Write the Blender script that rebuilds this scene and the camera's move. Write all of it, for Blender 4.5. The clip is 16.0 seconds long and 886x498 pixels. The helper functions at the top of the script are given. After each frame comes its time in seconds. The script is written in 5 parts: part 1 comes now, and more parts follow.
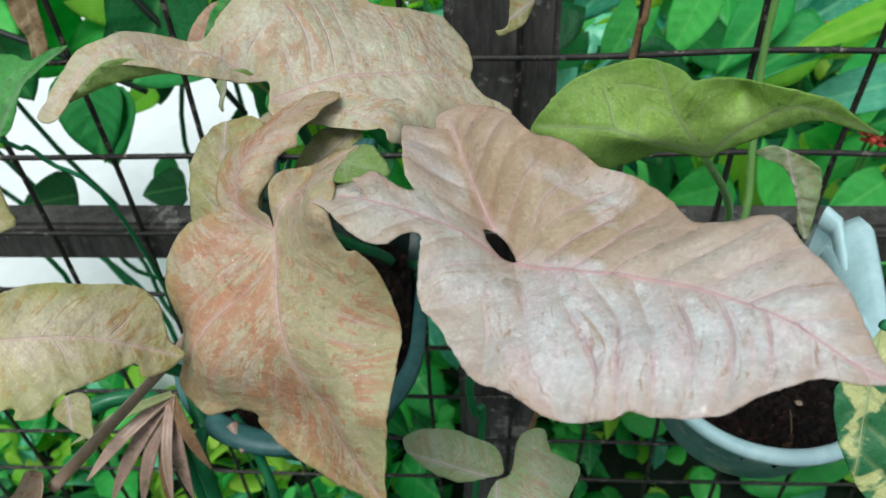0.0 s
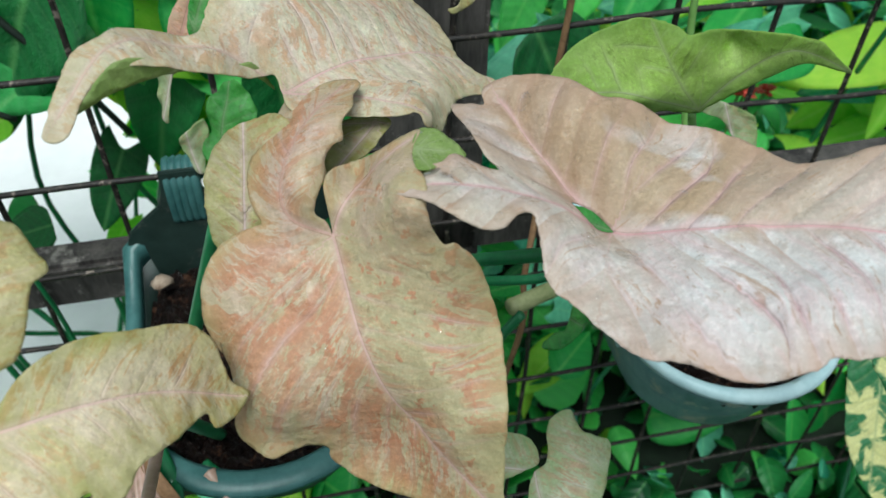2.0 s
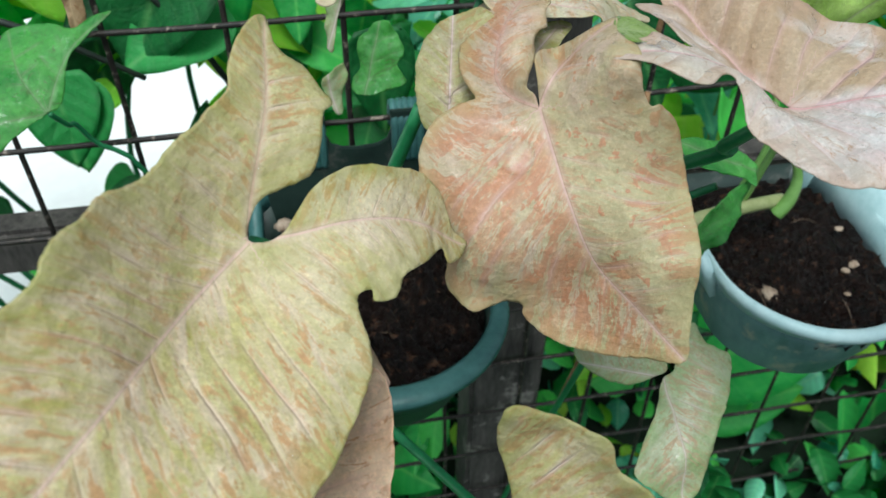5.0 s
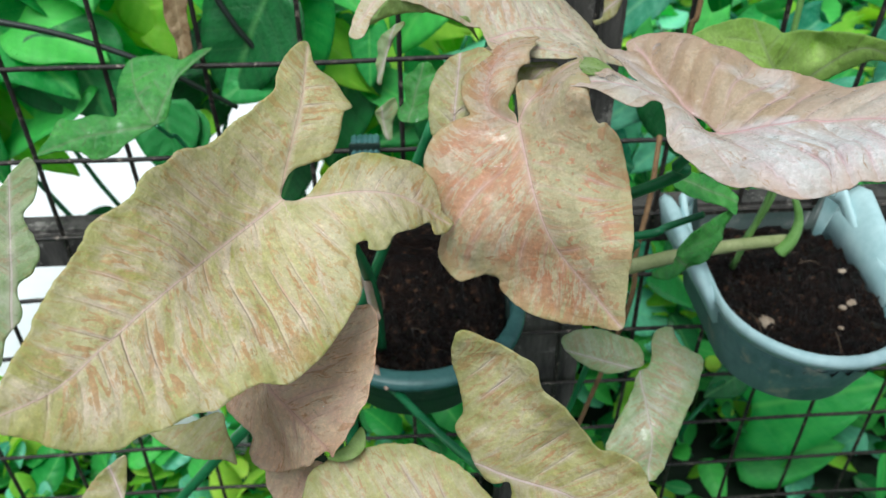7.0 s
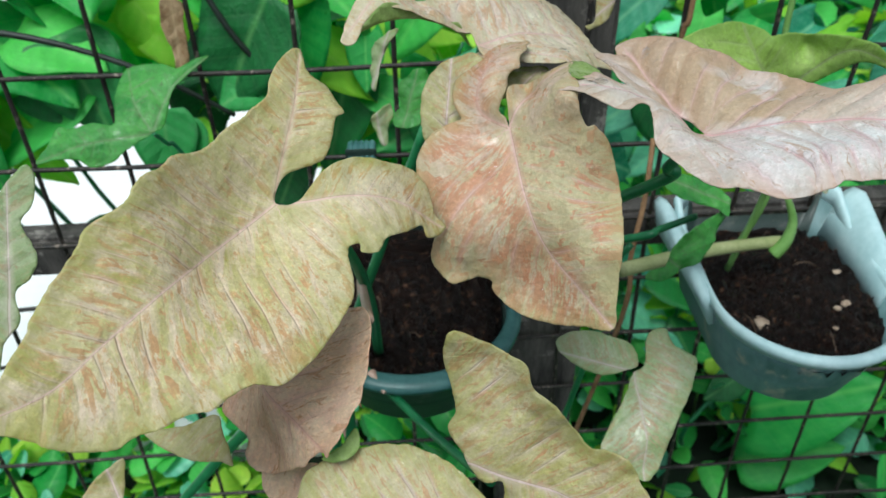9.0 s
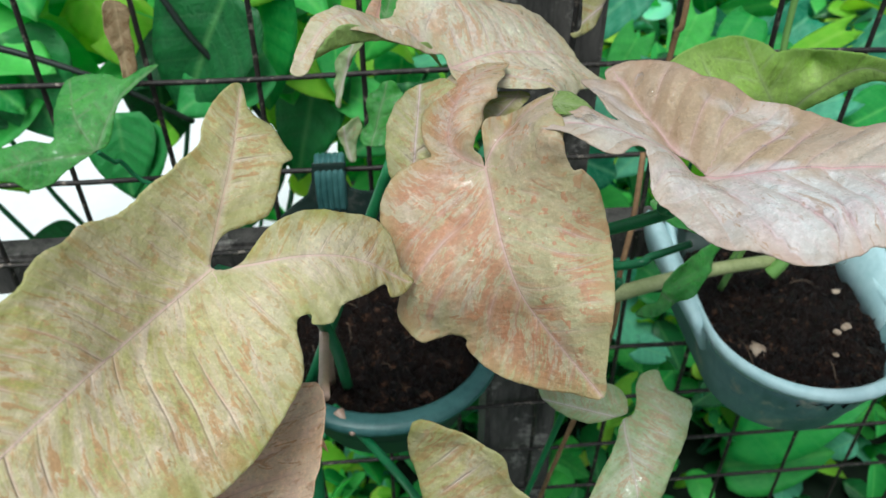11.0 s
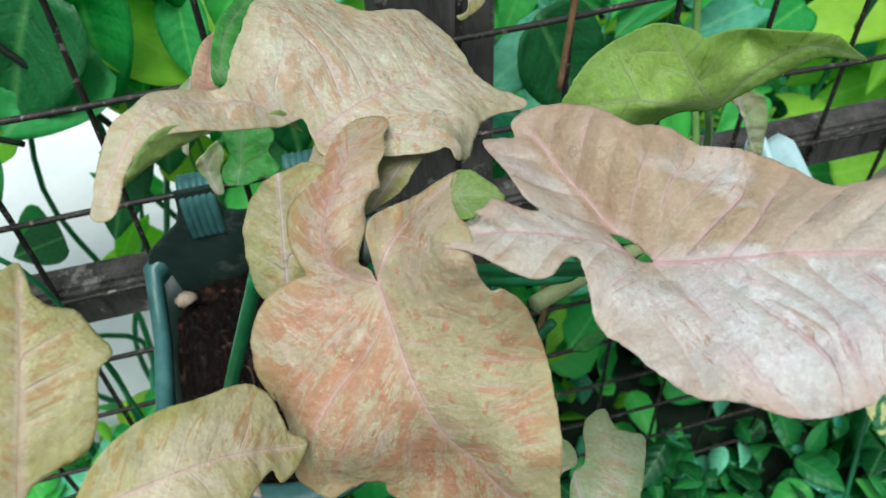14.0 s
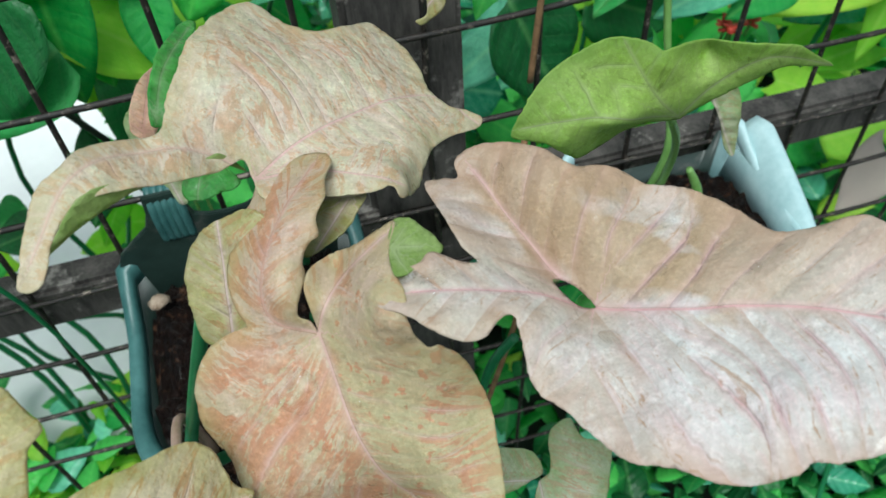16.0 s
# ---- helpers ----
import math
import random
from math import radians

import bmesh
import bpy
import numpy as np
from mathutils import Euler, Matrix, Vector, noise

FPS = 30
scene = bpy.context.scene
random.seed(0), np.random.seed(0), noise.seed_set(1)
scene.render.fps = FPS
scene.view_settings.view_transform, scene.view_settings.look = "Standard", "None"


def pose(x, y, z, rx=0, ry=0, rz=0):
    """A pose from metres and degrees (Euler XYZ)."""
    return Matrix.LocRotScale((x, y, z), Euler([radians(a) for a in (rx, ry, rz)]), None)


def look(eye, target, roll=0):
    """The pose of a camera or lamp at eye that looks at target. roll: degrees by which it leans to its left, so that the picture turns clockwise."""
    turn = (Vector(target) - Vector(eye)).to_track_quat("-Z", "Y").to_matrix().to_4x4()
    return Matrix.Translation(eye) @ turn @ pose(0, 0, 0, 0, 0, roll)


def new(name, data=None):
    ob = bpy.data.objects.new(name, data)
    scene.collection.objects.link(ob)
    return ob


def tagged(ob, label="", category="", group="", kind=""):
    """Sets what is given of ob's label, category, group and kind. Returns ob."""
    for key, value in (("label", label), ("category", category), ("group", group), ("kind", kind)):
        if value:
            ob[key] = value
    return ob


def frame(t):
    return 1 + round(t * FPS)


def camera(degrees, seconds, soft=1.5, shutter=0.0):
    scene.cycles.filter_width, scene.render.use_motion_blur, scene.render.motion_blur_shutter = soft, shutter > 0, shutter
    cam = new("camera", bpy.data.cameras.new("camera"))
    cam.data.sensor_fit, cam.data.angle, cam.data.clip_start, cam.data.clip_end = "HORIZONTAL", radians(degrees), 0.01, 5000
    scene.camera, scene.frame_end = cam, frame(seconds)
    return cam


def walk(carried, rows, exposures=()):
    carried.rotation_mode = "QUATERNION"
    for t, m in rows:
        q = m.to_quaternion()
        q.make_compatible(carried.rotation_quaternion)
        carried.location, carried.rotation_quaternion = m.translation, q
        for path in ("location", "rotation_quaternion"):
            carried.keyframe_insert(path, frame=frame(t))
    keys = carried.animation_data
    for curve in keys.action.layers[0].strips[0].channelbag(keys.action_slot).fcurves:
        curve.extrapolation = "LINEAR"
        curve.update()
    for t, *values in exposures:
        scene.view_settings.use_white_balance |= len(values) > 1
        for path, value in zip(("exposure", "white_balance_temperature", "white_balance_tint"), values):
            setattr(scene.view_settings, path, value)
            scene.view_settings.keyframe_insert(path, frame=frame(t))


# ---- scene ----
cam = camera(57.19, 16.0)
PATH = [
    (0, (-0.12130, -0.61497, 1.37340), (-0.13991, -0.40159, 1.16334), -3.25),
    (0.5, (-0.15191, -0.61189, 1.36645), (-0.16145, -0.39847, 1.15583), -2.43),
    (1, (-0.18426, -0.60069, 1.35902), (-0.17768, -0.38778, 1.14777), -1.13),
    (1.5, (-0.21591, -0.59149, 1.35151), (-0.18763, -0.38116, 1.13947), 0.34),
    (2, (-0.23586, -0.58740, 1.34806), (-0.19014, -0.37874, 1.13741), 0.70),
    (2.5, (-0.26657, -0.58488, 1.34110), (-0.21127, -0.37680, 1.13219), 0.25),
    (3, (-0.29743, -0.58068, 1.33051), (-0.23906, -0.37279, 1.12225), 0.36),
    (3.5, (-0.32734, -0.58500, 1.31861), (-0.26876, -0.37691, 1.11061), 1.29),
    (4, (-0.34484, -0.59630, 1.31207), (-0.28648, -0.38837, 1.10384), 1.70),
    (6.5, (-0.31471, -0.76130, 1.35356), (-0.30002, -0.52642, 1.16750), -0.34),
    (7, (-0.30290, -0.77843, 1.36014), (-0.28883, -0.54258, 1.17527), -0.31),
    (7.5, (-0.29516, -0.78692, 1.36055), (-0.28221, -0.55005, 1.17691), -0.65),
    (8, (-0.29303, -0.78787, 1.36150), (-0.28000, -0.55068, 1.17827), -0.55),
    (8.5, (-0.29813, -0.78778, 1.36190), (-0.28523, -0.55016, 1.17923), -0.85),
    (11, (-0.28339, -0.70979, 1.35925), (-0.26426, -0.47807, 1.16967), -0.25),
    (11.5, (-0.27892, -0.67224, 1.34824), (-0.25592, -0.44355, 1.15543), -0.19),
    (12, (-0.28118, -0.63872, 1.34200), (-0.25221, -0.41357, 1.14587), 0.25),
    (12.5, (-0.26962, -0.62346, 1.34589), (-0.23370, -0.40333, 1.14526), -0.03),
    (13, (-0.26589, -0.60150, 1.35648), (-0.22845, -0.39053, 1.14650), -1.27),
    (13.5, (-0.25950, -0.58236, 1.36490), (-0.21963, -0.37808, 1.14884), -2.49),
    (14, (-0.24998, -0.56129, 1.37712), (-0.20553, -0.36368, 1.15582), -2.94),
    (14.5, (-0.24078, -0.55091, 1.37561), (-0.19873, -0.35704, 1.15056), -3.84),
    (15, (-0.23543, -0.54548, 1.38038), (-0.19392, -0.35486, 1.15248), -3.91),
    (15.5, (-0.22887, -0.53640, 1.39173), (-0.18805, -0.34782, 1.16201), -4.18),
    (16, (-0.21361, -0.53410, 1.40093), (-0.17436, -0.35008, 1.16727), -4.58),
]
cam.data.dof.use_dof = True
cam.data.dof.focus_distance, cam.data.dof.aperture_fstop = 0.44, 14.0
walk(cam, [(t, look(eye, target, roll)) for t, eye, target, roll in PATH], [(0.0, -0.08, 5950, 0), (2.0, 0.04, 5950, 0), (4.0, 0.16, 5950, 0), (8.0, 0.14, 5950, 1), (12.0, 0.10, 5950, 0), (16.0, 0.13, 5950, -1)])

# ---- world, sun ----
SUN_UP, SUN_ROUND = 67.0, 204.0
world = bpy.data.worlds.new("sky")
scene.world = world
world.use_nodes = True
wn = world.node_tree.nodes
sky = wn.new("ShaderNodeTexSky")
sky.sky_type, sky.sun_disc = "NISHITA", False
sky.sun_elevation, sky.sun_rotation = radians(SUN_UP), radians(SUN_ROUND)
haze = wn.new("ShaderNodeHueSaturation")
haze.inputs["Saturation"].default_value = 0.25
world.node_tree.links.new(sky.outputs[0], haze.inputs["Color"])
world.node_tree.links.new(haze.outputs[0], wn["Background"].inputs[0])
wn["Background"].inputs[1].default_value = 0.135
sun = new("sun", bpy.data.lights.new("sun", "SUN"))
sun.data.energy, sun.data.angle, sun.data.color = 2.85, radians(28), (1.0, 0.98, 0.94)
SUN_FROM = Vector((math.sin(radians(SUN_ROUND)) * math.cos(radians(SUN_UP)), math.cos(radians(SUN_ROUND)) * math.cos(radians(SUN_UP)), math.sin(radians(SUN_UP))))
sun.matrix_world = look((0, 0, 0), -SUN_FROM)


# ---- materials ----
def nodes_of(name):
    mat = bpy.data.materials.new(name)
    mat.use_nodes = True
    nt = mat.node_tree
    return mat, nt, nt.nodes["Principled BSDF"]


def link(nt, a, b):
    nt.links.new(a, b)


def ramp(nt, fac, stops):
    r = nt.nodes.new("ShaderNodeValToRGB")
    while len(r.color_ramp.elements) < len(stops):
        r.color_ramp.elements.new(0.5)
    for e, (pos, col) in zip(r.color_ramp.elements, stops):
        e.position, e.color = pos, (*col, 1) if len(col) == 3 else col
    link(nt, fac, r.inputs[0])
    return r.outputs[0]


def tex(nt, scale, detail=4.0, rough=0.55, stretch=(1, 1, 1), coord="Object", distortion=0.0):
    tc = nt.nodes.new("ShaderNodeTexCoord")
    mp = nt.nodes.new("ShaderNodeMapping")
    mp.inputs["Scale"].default_value = stretch
    no = nt.nodes.new("ShaderNodeTexNoise")
    no.inputs["Scale"].default_value, no.inputs["Detail"].default_value = scale, detail
    no.inputs["Roughness"].default_value, no.inputs["Distortion"].default_value = rough, distortion
    link(nt, tc.outputs[coord], mp.inputs[0])
    link(nt, mp.outputs[0], no.inputs[0])
    return no.outputs[0]


def mix(nt, fac, a, b, mode="MIX"):
    m = nt.nodes.new("ShaderNodeMix")
    m.data_type, m.blend_type = "RGBA", mode
    for sock, val in ((m.inputs[0], fac), (m.inputs[6], a), (m.inputs[7], b)):
        if isinstance(val, (int, float)):
            sock.default_value = val
        elif isinstance(val, tuple):
            sock.default_value = (*val, 1)
        else:
            link(nt, val, sock)
    return m.outputs[2]


def mathn(nt, op, a, b=0.0):
    m = nt.nodes.new("ShaderNodeMath")
    m.operation = op
    for sock, val in ((m.inputs[0], a), (m.inputs[1], b)):
        if isinstance(val, (int, float)):
            sock.default_value = val
        else:
            link(nt, val, sock)
    return m.outputs[0]


def bump(nt, bsdf, height, strength=0.3, distance=0.001):
    b = nt.nodes.new("ShaderNodeBump")
    b.inputs["Strength"].default_value, b.inputs["Distance"].default_value = strength, distance
    link(nt, height, b.inputs["Height"])
    link(nt, b.outputs[0], bsdf.inputs["Normal"])


def attribute(nt, name):
    a = nt.nodes.new("ShaderNodeAttribute")
    a.attribute_name = name
    return a.outputs["Fac"]


def leaf_material(name, low, high, fleck, vein, flecks=0.5, margin=None, upper=None, fade=None, lean=0.0, rough=0.36, glow=0.2, wash=0.0, patches=None, saw=0.0, lines=0.25, groove=0.15, rib=None, lobes=None, grain=0.45):
    """Leaf skin: two tones in soft clouds, ragged blotches and dashes that run out along the side veins, faint veins
    with painted groove shade, wet spots.
    """
    mat, nt, b = nodes_of(name)
    cloud = ramp(nt, tex(nt, 34, 7, 0.66, distortion=0.6), [(0.34, (0, 0, 0)), (0.66, (1, 1, 1))])
    base = mix(nt, cloud, low, high)
    comb = nt.nodes.new("ShaderNodeCombineXYZ")
    link(nt, attribute(nt, "along"), comb.inputs[0])
    link(nt, attribute(nt, "across"), comb.inputs[1])

    def run(scale, detail, distortion=0.7):
        no = nt.nodes.new("ShaderNodeTexNoise")
        no.inputs["Scale"].default_value, no.inputs["Detail"].default_value, no.inputs["Roughness"].default_value = scale, detail, 0.66
        no.inputs["Distortion"].default_value = distortion
        link(nt, comb.outputs[0], no.inputs[0])
        return no.outputs[0]

    def level(value, lo, hi, top=1.0):
        return ramp(nt, value, [(lo, (0, 0, 0)), (hi, (top, top, top))])

    cream = level(run(0.28, 4), 0.44, 0.64, 0.8)
    if wash:
        base = mix(nt, mathn(nt, "MULTIPLY", cream, wash), base, vein)
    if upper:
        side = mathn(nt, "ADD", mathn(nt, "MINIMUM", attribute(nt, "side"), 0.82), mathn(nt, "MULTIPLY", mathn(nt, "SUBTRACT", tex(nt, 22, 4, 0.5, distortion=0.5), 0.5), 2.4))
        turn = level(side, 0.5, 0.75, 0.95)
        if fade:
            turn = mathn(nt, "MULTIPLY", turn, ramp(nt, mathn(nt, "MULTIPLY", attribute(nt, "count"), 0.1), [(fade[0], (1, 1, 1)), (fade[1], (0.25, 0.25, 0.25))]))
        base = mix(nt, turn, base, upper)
    for key, tint in zip(("lobe_one", "lobe_two"), lobes or ()):
        base = mix(nt, mathn(nt, "MULTIPLY", attribute(nt, key), level(tex(nt, 30, 5, 0.6, distortion=0.6), 0.3, 0.6, 0.85)), base, tint)
    # Blotches: where they gather, their ragged bodies, then short dashes.
    gather = level(tex(nt, 20, 4), 0.34, 0.56)
    if lean:
        gather = mathn(nt, "MULTIPLY", gather, ramp(nt, attribute(nt, "side"), [(0.2, (1, 1, 1)), (0.8, (1 - lean,) * 3)]))
    hi = 0.65 - 0.115 * flecks
    blot = mathn(nt, "MULTIPLY", level(run(0.7, 6, 0.9), hi - 0.015, hi + 0.02), gather)
    base = mix(nt, mathn(nt, "MULTIPLY", blot, 0.95), base, fleck)
    patch = mathn(nt, "MULTIPLY", level(run(0.36, 6, 1.2), hi - 0.01, hi + 0.03), level(tex(nt, 26, 3), 0.42, 0.52))
    base = mix(nt, mathn(nt, "MULTIPLY", patch, 0.75), base, fleck)
    dash = mathn(nt, "MULTIPLY", level(run(2.2, 5), 0.59, 0.63, 0.8), mathn(nt, "ADD", mathn(nt, "MULTIPLY", gather, 0.7), 0.3))
    base = mix(nt, mathn(nt, "MULTIPLY", dash, min(1.0, flecks + 0.2)), base, fleck)
    spot = level(tex(nt, 130, 4, 0.6, distortion=0.3), 0.61, 0.63, 0.8)
    base = mix(nt, mathn(nt, "MULTIPLY", spot, min(1.0, flecks)), base, fleck)
    if patches:
        base = mix(nt, level(tex(nt, 34, 4, 0.5, distortion=0.5), 0.5, 0.54), base, patches)
    fine = tex(nt, 420, 5, 0.75)
    base = mix(nt, level(tex(nt, 120, 6, 0.7, distortion=0.4), 0.52, 0.60, grain), base, (1.25, 1.26, 1.26), "MULTIPLY")
    base = mix(nt, level(tex(nt, 150, 6, 0.7, distortion=0.4), 0.54, 0.62, grain), base, (0.84, 0.85, 0.84), "MULTIPLY")
    base = mix(nt, level(fine, 0.5, 0.6, 0.6), base, (1.25, 1.25, 1.25), "MULTIPLY")
    base = mix(nt, level(tex(nt, 360, 5, 0.75), 0.56, 0.66, 0.6), base, (0.80, 0.80, 0.78), "MULTIPLY")
    if margin:
        base = mix(nt, mathn(nt, "MULTIPLY", attribute(nt, "margin"), mathn(nt, "ADD", mathn(nt, "MULTIPLY", tex(nt, 40, 5, 0.65), 1.5), -0.25)), base, margin)
    wobble = mathn(nt, "MULTIPLY", mathn(nt, "SUBTRACT", tex(nt, 60, 3), 0.5), 0.09)
    frac = mathn(nt, "FRACT", mathn(nt, "ADD", attribute(nt, "count"), wobble))
    near = mathn(nt, "MULTIPLY", mathn(nt, "PINGPONG", frac, 0.5), 2.0)
    rib_far = mathn(nt, "ABSOLUTE", mathn(nt, "DIVIDE", attribute(nt, "off"), attribute(nt, "rib")))
    inner = mathn(nt, "MULTIPLY", mathn(nt, "SUBTRACT", 1.0, mathn(nt, "POWER", attribute(nt, "margin"), 0.5)), mathn(nt, "MULTIPLY", attribute(nt, "bounded"), level(tex(nt, 26, 4), 0.38, 0.6)))
    line = mathn(nt, "MULTIPLY", ramp(nt, near, [(0.0, (1, 1, 1)), (0.07, (0, 0, 0))]), mathn(nt, "MULTIPLY", inner, lines))
    band = mathn(nt, "MULTIPLY", ramp(nt, near, [(0.0, (1, 1, 1)), (0.35, (0, 0, 0))]), mathn(nt, "MULTIPLY", inner, 0.6))
    rib_line = ramp(nt, rib_far, [(0.25, (0.85, 0.85, 0.85)), (1.1, (0, 0, 0))])
    rib_band = mathn(nt, "MULTIPLY", ramp(nt, mathn(nt, "MULTIPLY", rib_far, 0.2), [(0.05, (1, 1, 1)), (1.0, (0, 0, 0))]), mathn(nt, "ADD", mathn(nt, "MULTIPLY", tex(nt, 40, 5), 0.9), 0.05))
    base = mix(nt, mathn(nt, "MAXIMUM", band, rib_band), base, vein)
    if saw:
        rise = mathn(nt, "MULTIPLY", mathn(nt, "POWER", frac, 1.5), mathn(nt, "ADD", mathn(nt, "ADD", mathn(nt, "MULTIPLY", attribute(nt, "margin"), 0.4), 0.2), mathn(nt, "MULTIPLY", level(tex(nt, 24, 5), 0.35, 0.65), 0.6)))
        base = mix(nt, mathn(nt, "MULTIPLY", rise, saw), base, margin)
    base = mix(nt, line, base, vein)
    base = mix(nt, rib_line, base, mix(nt, attribute(nt, "lobe_one"), rib or vein, tuple(0.5 * (c + d) for c, d in zip(fleck, vein))))
    crease_shade = mathn(nt, "MULTIPLY", ramp(nt, frac, [(0.02, (0, 0, 0)), (0.035, (1, 1, 1)), (0.06, (1, 1, 1)), (0.1, (0, 0, 0))]), mathn(nt, "MULTIPLY", inner, lines))
    rib_shade = ramp(nt, mathn(nt, "MULTIPLY", mathn(nt, "DIVIDE", attribute(nt, "off"), attribute(nt, "rib")), 0.25), [(0.16, (0, 0, 0)), (0.24, (0.5, 0.5, 0.5)), (0.36, (0, 0, 0))])
    base = mix(nt, mathn(nt, "MAXIMUM", crease_shade, rib_shade), base, tuple(c * 0.55 for c in fleck))
    link(nt, base, b.inputs["Base Color"])
    wet = level(tex(nt, 120, 5, 0.6), 0.55, 0.62)
    link(nt, mix(nt, wet, (rough + 0.12,) * 3, (rough - 0.2,) * 3), b.inputs["Roughness"])
    b.inputs["Specular IOR Level"].default_value = 0.5
    link(nt, mathn(nt, "MULTIPLY", level(tex(nt, 95, 4, 0.55), 0.58, 0.62, 0.5), level(tex(nt, 25, 2), 0.48, 0.6)), b.inputs["Coat Weight"])
    b.inputs["Coat Roughness"].default_value = 0.1
    h = mathn(nt, "ADD", mathn(nt, "MULTIPLY", fine, 0.3), mathn(nt, "MULTIPLY", tex(nt, 130, 5, 0.6), 0.6))
    h = mathn(nt, "ADD", h, mathn(nt, "MULTIPLY", tex(nt, 38, 4), 2.0))
    h = mathn(nt, "SUBTRACT", h, mathn(nt, "MULTIPLY", ramp(nt, near, [(0.0, (1, 1, 1)), (0.12, (0, 0, 0))]), mathn(nt, "MULTIPLY", inner, groove)))
    bump(nt, b, h, 0.9, 0.002)
    tr = nt.nodes.new("ShaderNodeBsdfTranslucent")
    link(nt, base, tr.inputs[0])
    ms = nt.nodes.new("ShaderNodeMixShader")
    ms.inputs[0].default_value = glow
    link(nt, b.outputs[0], ms.inputs[1])
    link(nt, tr.outputs[0], ms.inputs[2])
    link(nt, ms.outputs[0], nt.nodes["Material Output"].inputs[0])
    return mat


def shrub_material(name, low, high, rough=0.5, glow=0.35):
    """Garden leaf with pale veins, from dark to bright from leaf to leaf."""
    mat, nt, b = nodes_of(name)
    info = nt.nodes.new("ShaderNodeObjectInfo")
    geo = nt.nodes.new("ShaderNodeNewGeometry")
    var = mathn(nt, "FRACT", mathn(nt, "ADD", info.outputs["Random"], geo.outputs["Random Per Island"]))
    f = mathn(nt, "ADD", mathn(nt, "MULTIPLY", mathn(nt, "POWER", var, 1.2), 0.85), mathn(nt, "MULTIPLY", mathn(nt, "SUBTRACT", tex(nt, 14, 5, 0.6, coord="Generated"), 0.35), 0.5))
    mid = mathn(nt, "ABSOLUTE", attribute(nt, "across"))
    frac = mathn(nt, "FRACT", mathn(nt, "SUBTRACT", mathn(nt, "MULTIPLY", attribute(nt, "along"), 6.0), mathn(nt, "MULTIPLY", mid, 4.0)))
    near = mathn(nt, "PINGPONG", frac, 0.5)
    f = mathn(nt, "ADD", f, mathn(nt, "MULTIPLY", mathn(nt, "SUBTRACT", near, 0.25), 0.25))
    base = mix(nt, f, low, high)
    pale = mix(nt, 0.35, high, (0.5, 0.8, 0.3))
    vein = mathn(nt, "MAXIMUM", ramp(nt, mid, [(0.0, (0.45, 0.45, 0.45)), (0.035, (0, 0, 0))]), ramp(nt, near, [(0.0, (0.1, 0.1, 0.1)), (0.08, (0, 0, 0))]))
    base = mix(nt, vein, base, pale)
    link(nt, base, b.inputs["Base Color"])
    b.inputs["Roughness"].default_value = rough
    bump(nt, b, mathn(nt, "ADD", mathn(nt, "MULTIPLY", near, 0.8), tex(nt, 30, 3, coord="Generated")), 0.5, 0.004)
    tr = nt.nodes.new("ShaderNodeBsdfTranslucent")
    link(nt, base, tr.inputs[0])
    ms = nt.nodes.new("ShaderNodeMixShader")
    ms.inputs[0].default_value = glow
    link(nt, b.outputs[0], ms.inputs[1])
    link(nt, tr.outputs[0], ms.inputs[2])
    link(nt, ms.outputs[0], nt.nodes["Material Output"].inputs[0])
    return mat


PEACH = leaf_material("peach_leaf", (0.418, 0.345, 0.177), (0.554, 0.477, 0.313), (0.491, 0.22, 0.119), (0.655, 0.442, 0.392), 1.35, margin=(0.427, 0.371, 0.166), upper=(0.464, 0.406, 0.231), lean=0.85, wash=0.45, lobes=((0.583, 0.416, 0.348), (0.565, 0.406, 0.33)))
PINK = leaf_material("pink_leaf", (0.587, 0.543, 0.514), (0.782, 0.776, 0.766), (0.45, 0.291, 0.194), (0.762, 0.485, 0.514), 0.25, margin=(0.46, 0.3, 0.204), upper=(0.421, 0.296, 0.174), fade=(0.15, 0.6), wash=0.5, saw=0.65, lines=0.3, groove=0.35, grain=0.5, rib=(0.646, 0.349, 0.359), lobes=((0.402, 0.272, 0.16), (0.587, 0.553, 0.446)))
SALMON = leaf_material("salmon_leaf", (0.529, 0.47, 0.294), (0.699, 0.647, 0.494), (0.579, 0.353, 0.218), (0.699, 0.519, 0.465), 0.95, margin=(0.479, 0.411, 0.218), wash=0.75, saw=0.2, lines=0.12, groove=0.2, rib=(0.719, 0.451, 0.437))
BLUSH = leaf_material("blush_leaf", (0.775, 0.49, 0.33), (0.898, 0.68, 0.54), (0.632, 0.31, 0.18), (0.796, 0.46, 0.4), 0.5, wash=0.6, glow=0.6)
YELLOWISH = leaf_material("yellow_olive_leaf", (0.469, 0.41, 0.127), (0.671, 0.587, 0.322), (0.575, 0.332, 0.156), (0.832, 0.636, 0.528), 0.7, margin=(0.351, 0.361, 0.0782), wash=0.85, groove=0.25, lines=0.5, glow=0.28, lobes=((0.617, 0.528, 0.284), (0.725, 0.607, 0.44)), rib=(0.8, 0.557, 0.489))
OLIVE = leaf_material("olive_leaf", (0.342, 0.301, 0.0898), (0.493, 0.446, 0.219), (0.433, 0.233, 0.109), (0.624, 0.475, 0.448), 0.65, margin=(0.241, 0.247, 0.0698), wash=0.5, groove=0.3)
PALE = leaf_material("pale_leaf", (0.25, 0.31, 0.13), (0.42, 0.46, 0.30), (0.40, 0.28, 0.17), (0.56, 0.47, 0.41), 0.9, margin=(0.18, 0.31, 0.08), wash=0.5)
